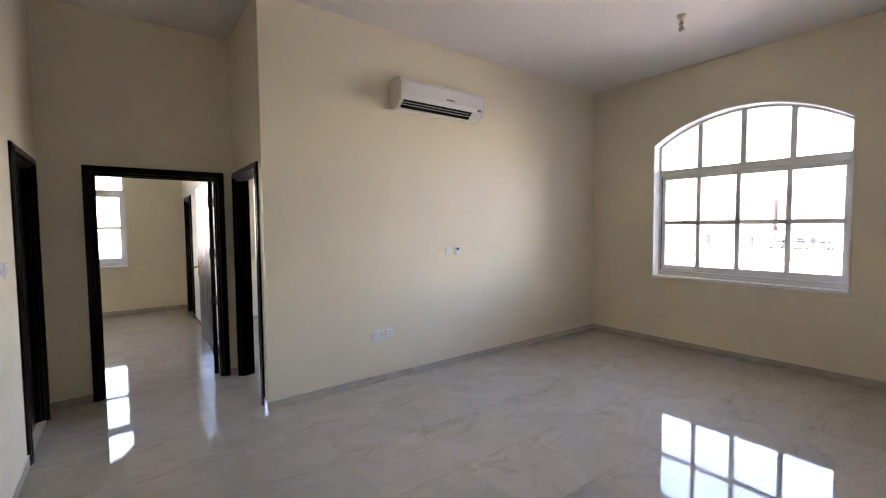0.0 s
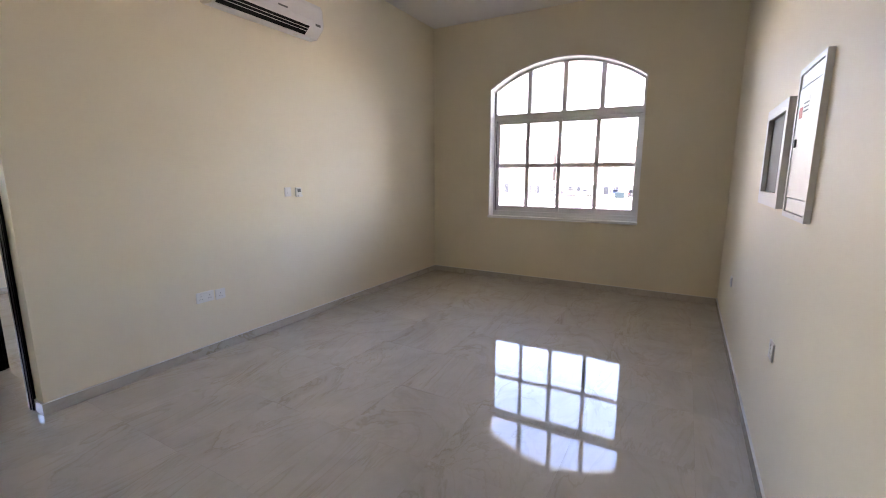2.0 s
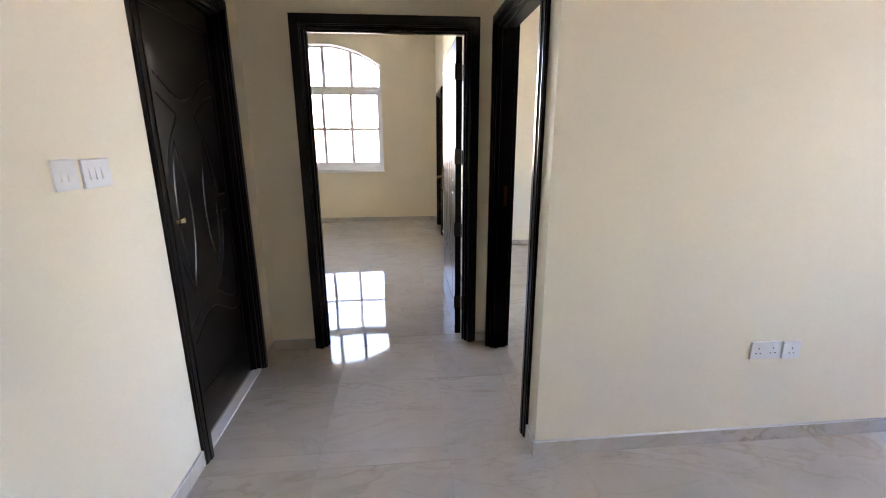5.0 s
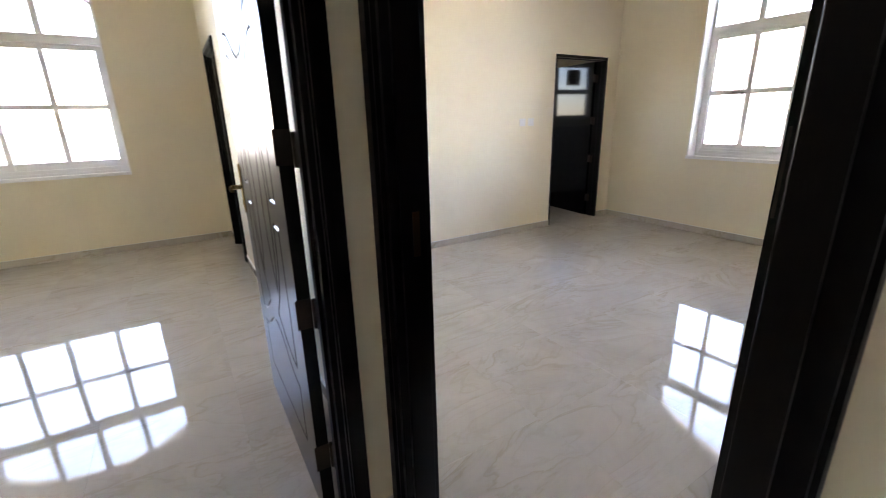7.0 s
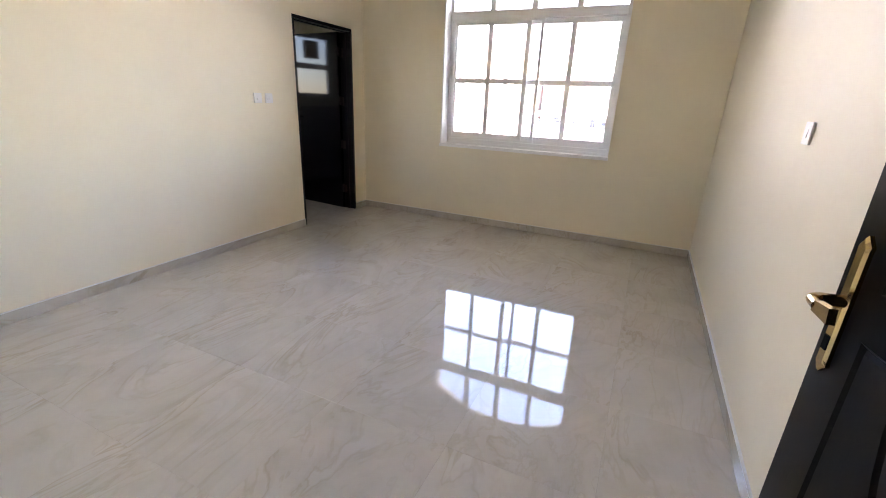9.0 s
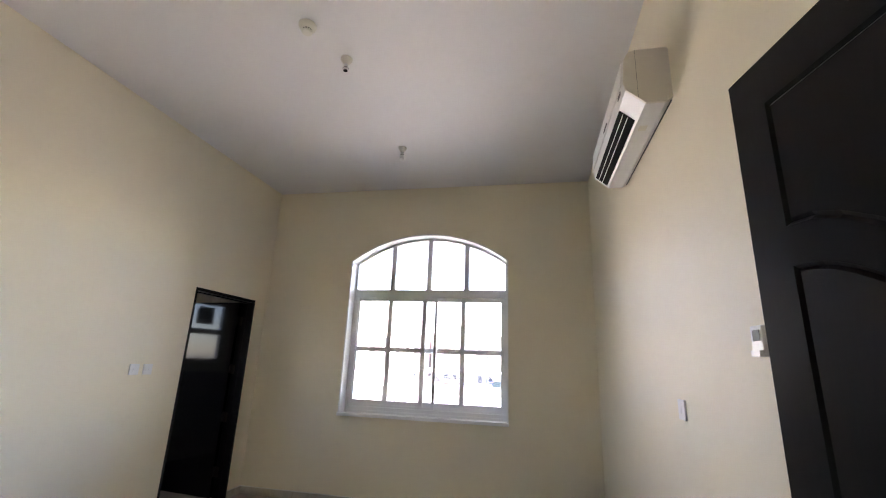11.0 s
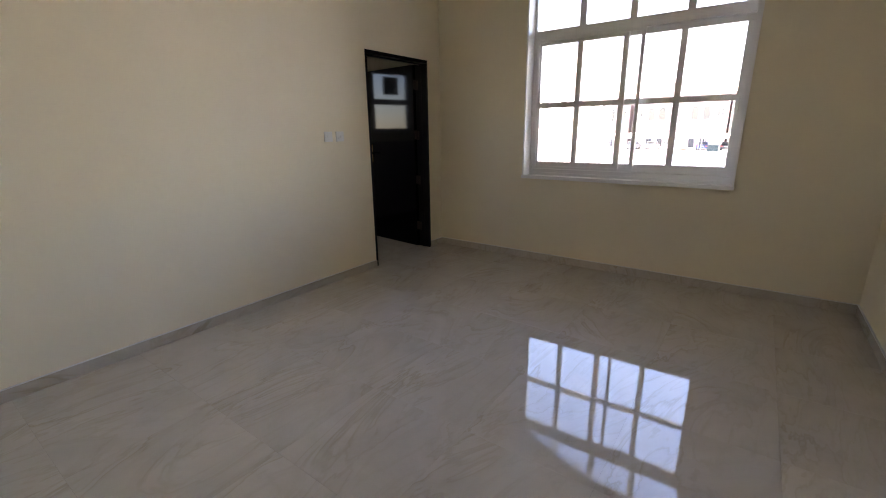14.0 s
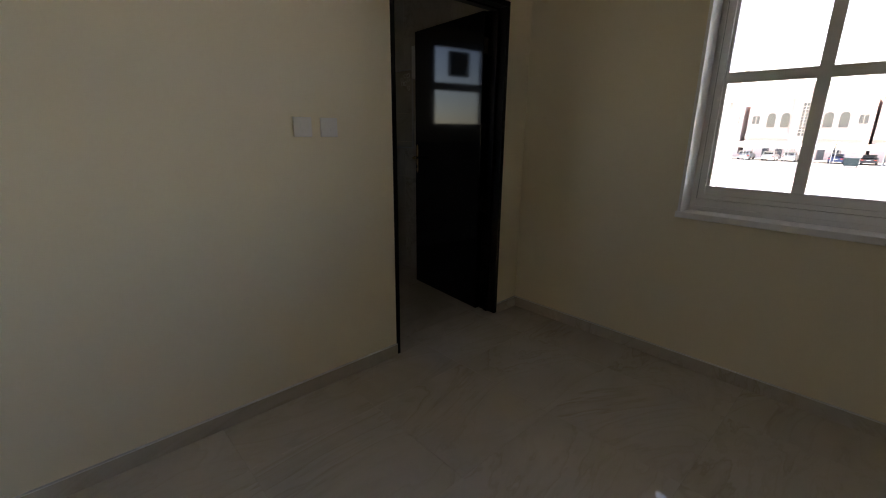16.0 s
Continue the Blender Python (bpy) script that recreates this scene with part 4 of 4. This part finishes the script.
WHITE_CAR, SILVER_CAR, BLUE_CAR, DARK_CAR = (0.7, 0.7, 0.7), (0.35, 0.36, 0.37), (0.03, 0.06, 0.14), (0.03, 0.03, 0.035)
for y, col, lab in ((21.0, SILVER_CAR, "silver parked car under a shade canopy"), (17.6, WHITE_CAR, "white parked car under a shade canopy"), (14.9, WHITE_CAR, "white parked car under a shade canopy"), (9.2, BLUE_CAR, "dark blue parked car under a shade canopy"), (5.6, DARK_CAR, "dark parked car under a shade canopy"), (2.0, BLUE_CAR, "dark blue parked car under a shade canopy"), (-3.4, WHITE_CAR, "white parked car under a shade canopy"), (-9.0, SILVER_CAR, "silver parked car under a shade canopy")):
    car(y, col, lab)
wb = thing("waste_container", "dark wheeled waste container standing by the parking lane", "waste bin", pose(82, 6.9, GZ))
part("tub", prism(bmesh.new(), [(-0.5, 0.2), (0.5, 0.2), (0.65, 1.15), (-0.65, 1.15)], 1, -0.75, 0.75), BIN, wb)
part("lid", boxes((-0.7, 0.7, -0.8, 0.8, 1.15, 1.27), bevel=0.03), BIN, wb)
for yy in (-0.6, 0.6):
    part("wheel", tube(bmesh.new(), [(0, yy - 0.05, 0.1), (0, yy + 0.05, 0.1)], 0.1, 10), TYRE, wb)

# white neighbouring block
nb = thing("apartment_building", "sunlit white rendered apartment building with narrow recessed windows", "apartment building")
NX0, NX1, NY = 9.0, 22.2, 5.8 + 1.0
cols = [11.1 + 1.65 * k for k in range(7)]
bm = boxes((NX0, NX1, NY + 0.25, NY + 14, GZ, 3.6), (NX0, NX1, NY, NY + 0.25, 2.45, 3.6), (NX0, NX1, NY, NY + 0.25, 0.45, 1.2), (NX0, NX1, NY, NY + 0.25, GZ, -0.75))
edges = [NX0] + [v for c in cols for v in (c - 0.27, c + 0.27)] + [NX1]
for z0, z1 in ((1.2, 2.45), (-0.75, 0.45)):
    for a, b in zip(edges[::2], edges[1::2]):
        box(bm, a, b, NY, NY + 0.25, z0, z1)
part("wall", bm, WHITER, nb)
part("parapet", boxes((NX0, NX1 + 0.1, NY - 0.1, NY + 14, 3.6, 3.8)), WHITER, nb)
part("roof_block", boxes((NX0, 17.5, NY + 1.2, NY + 9, 3.8, 4.9)), WHITER, nb)
for c in cols:
    for z0, z1 in ((1.2, 2.45), (-0.75, 0.45)):
        w = part("window", boxes((c - 0.27, c + 0.27, NY + 0.21, NY + 0.245, z0, z1)), TINT, nb)
        part("sill", boxes((c - 0.33, c + 0.33, NY - 0.06, NY + 0.0, z0 - 0.08, z0 - 0.005)), CREAMR, w)
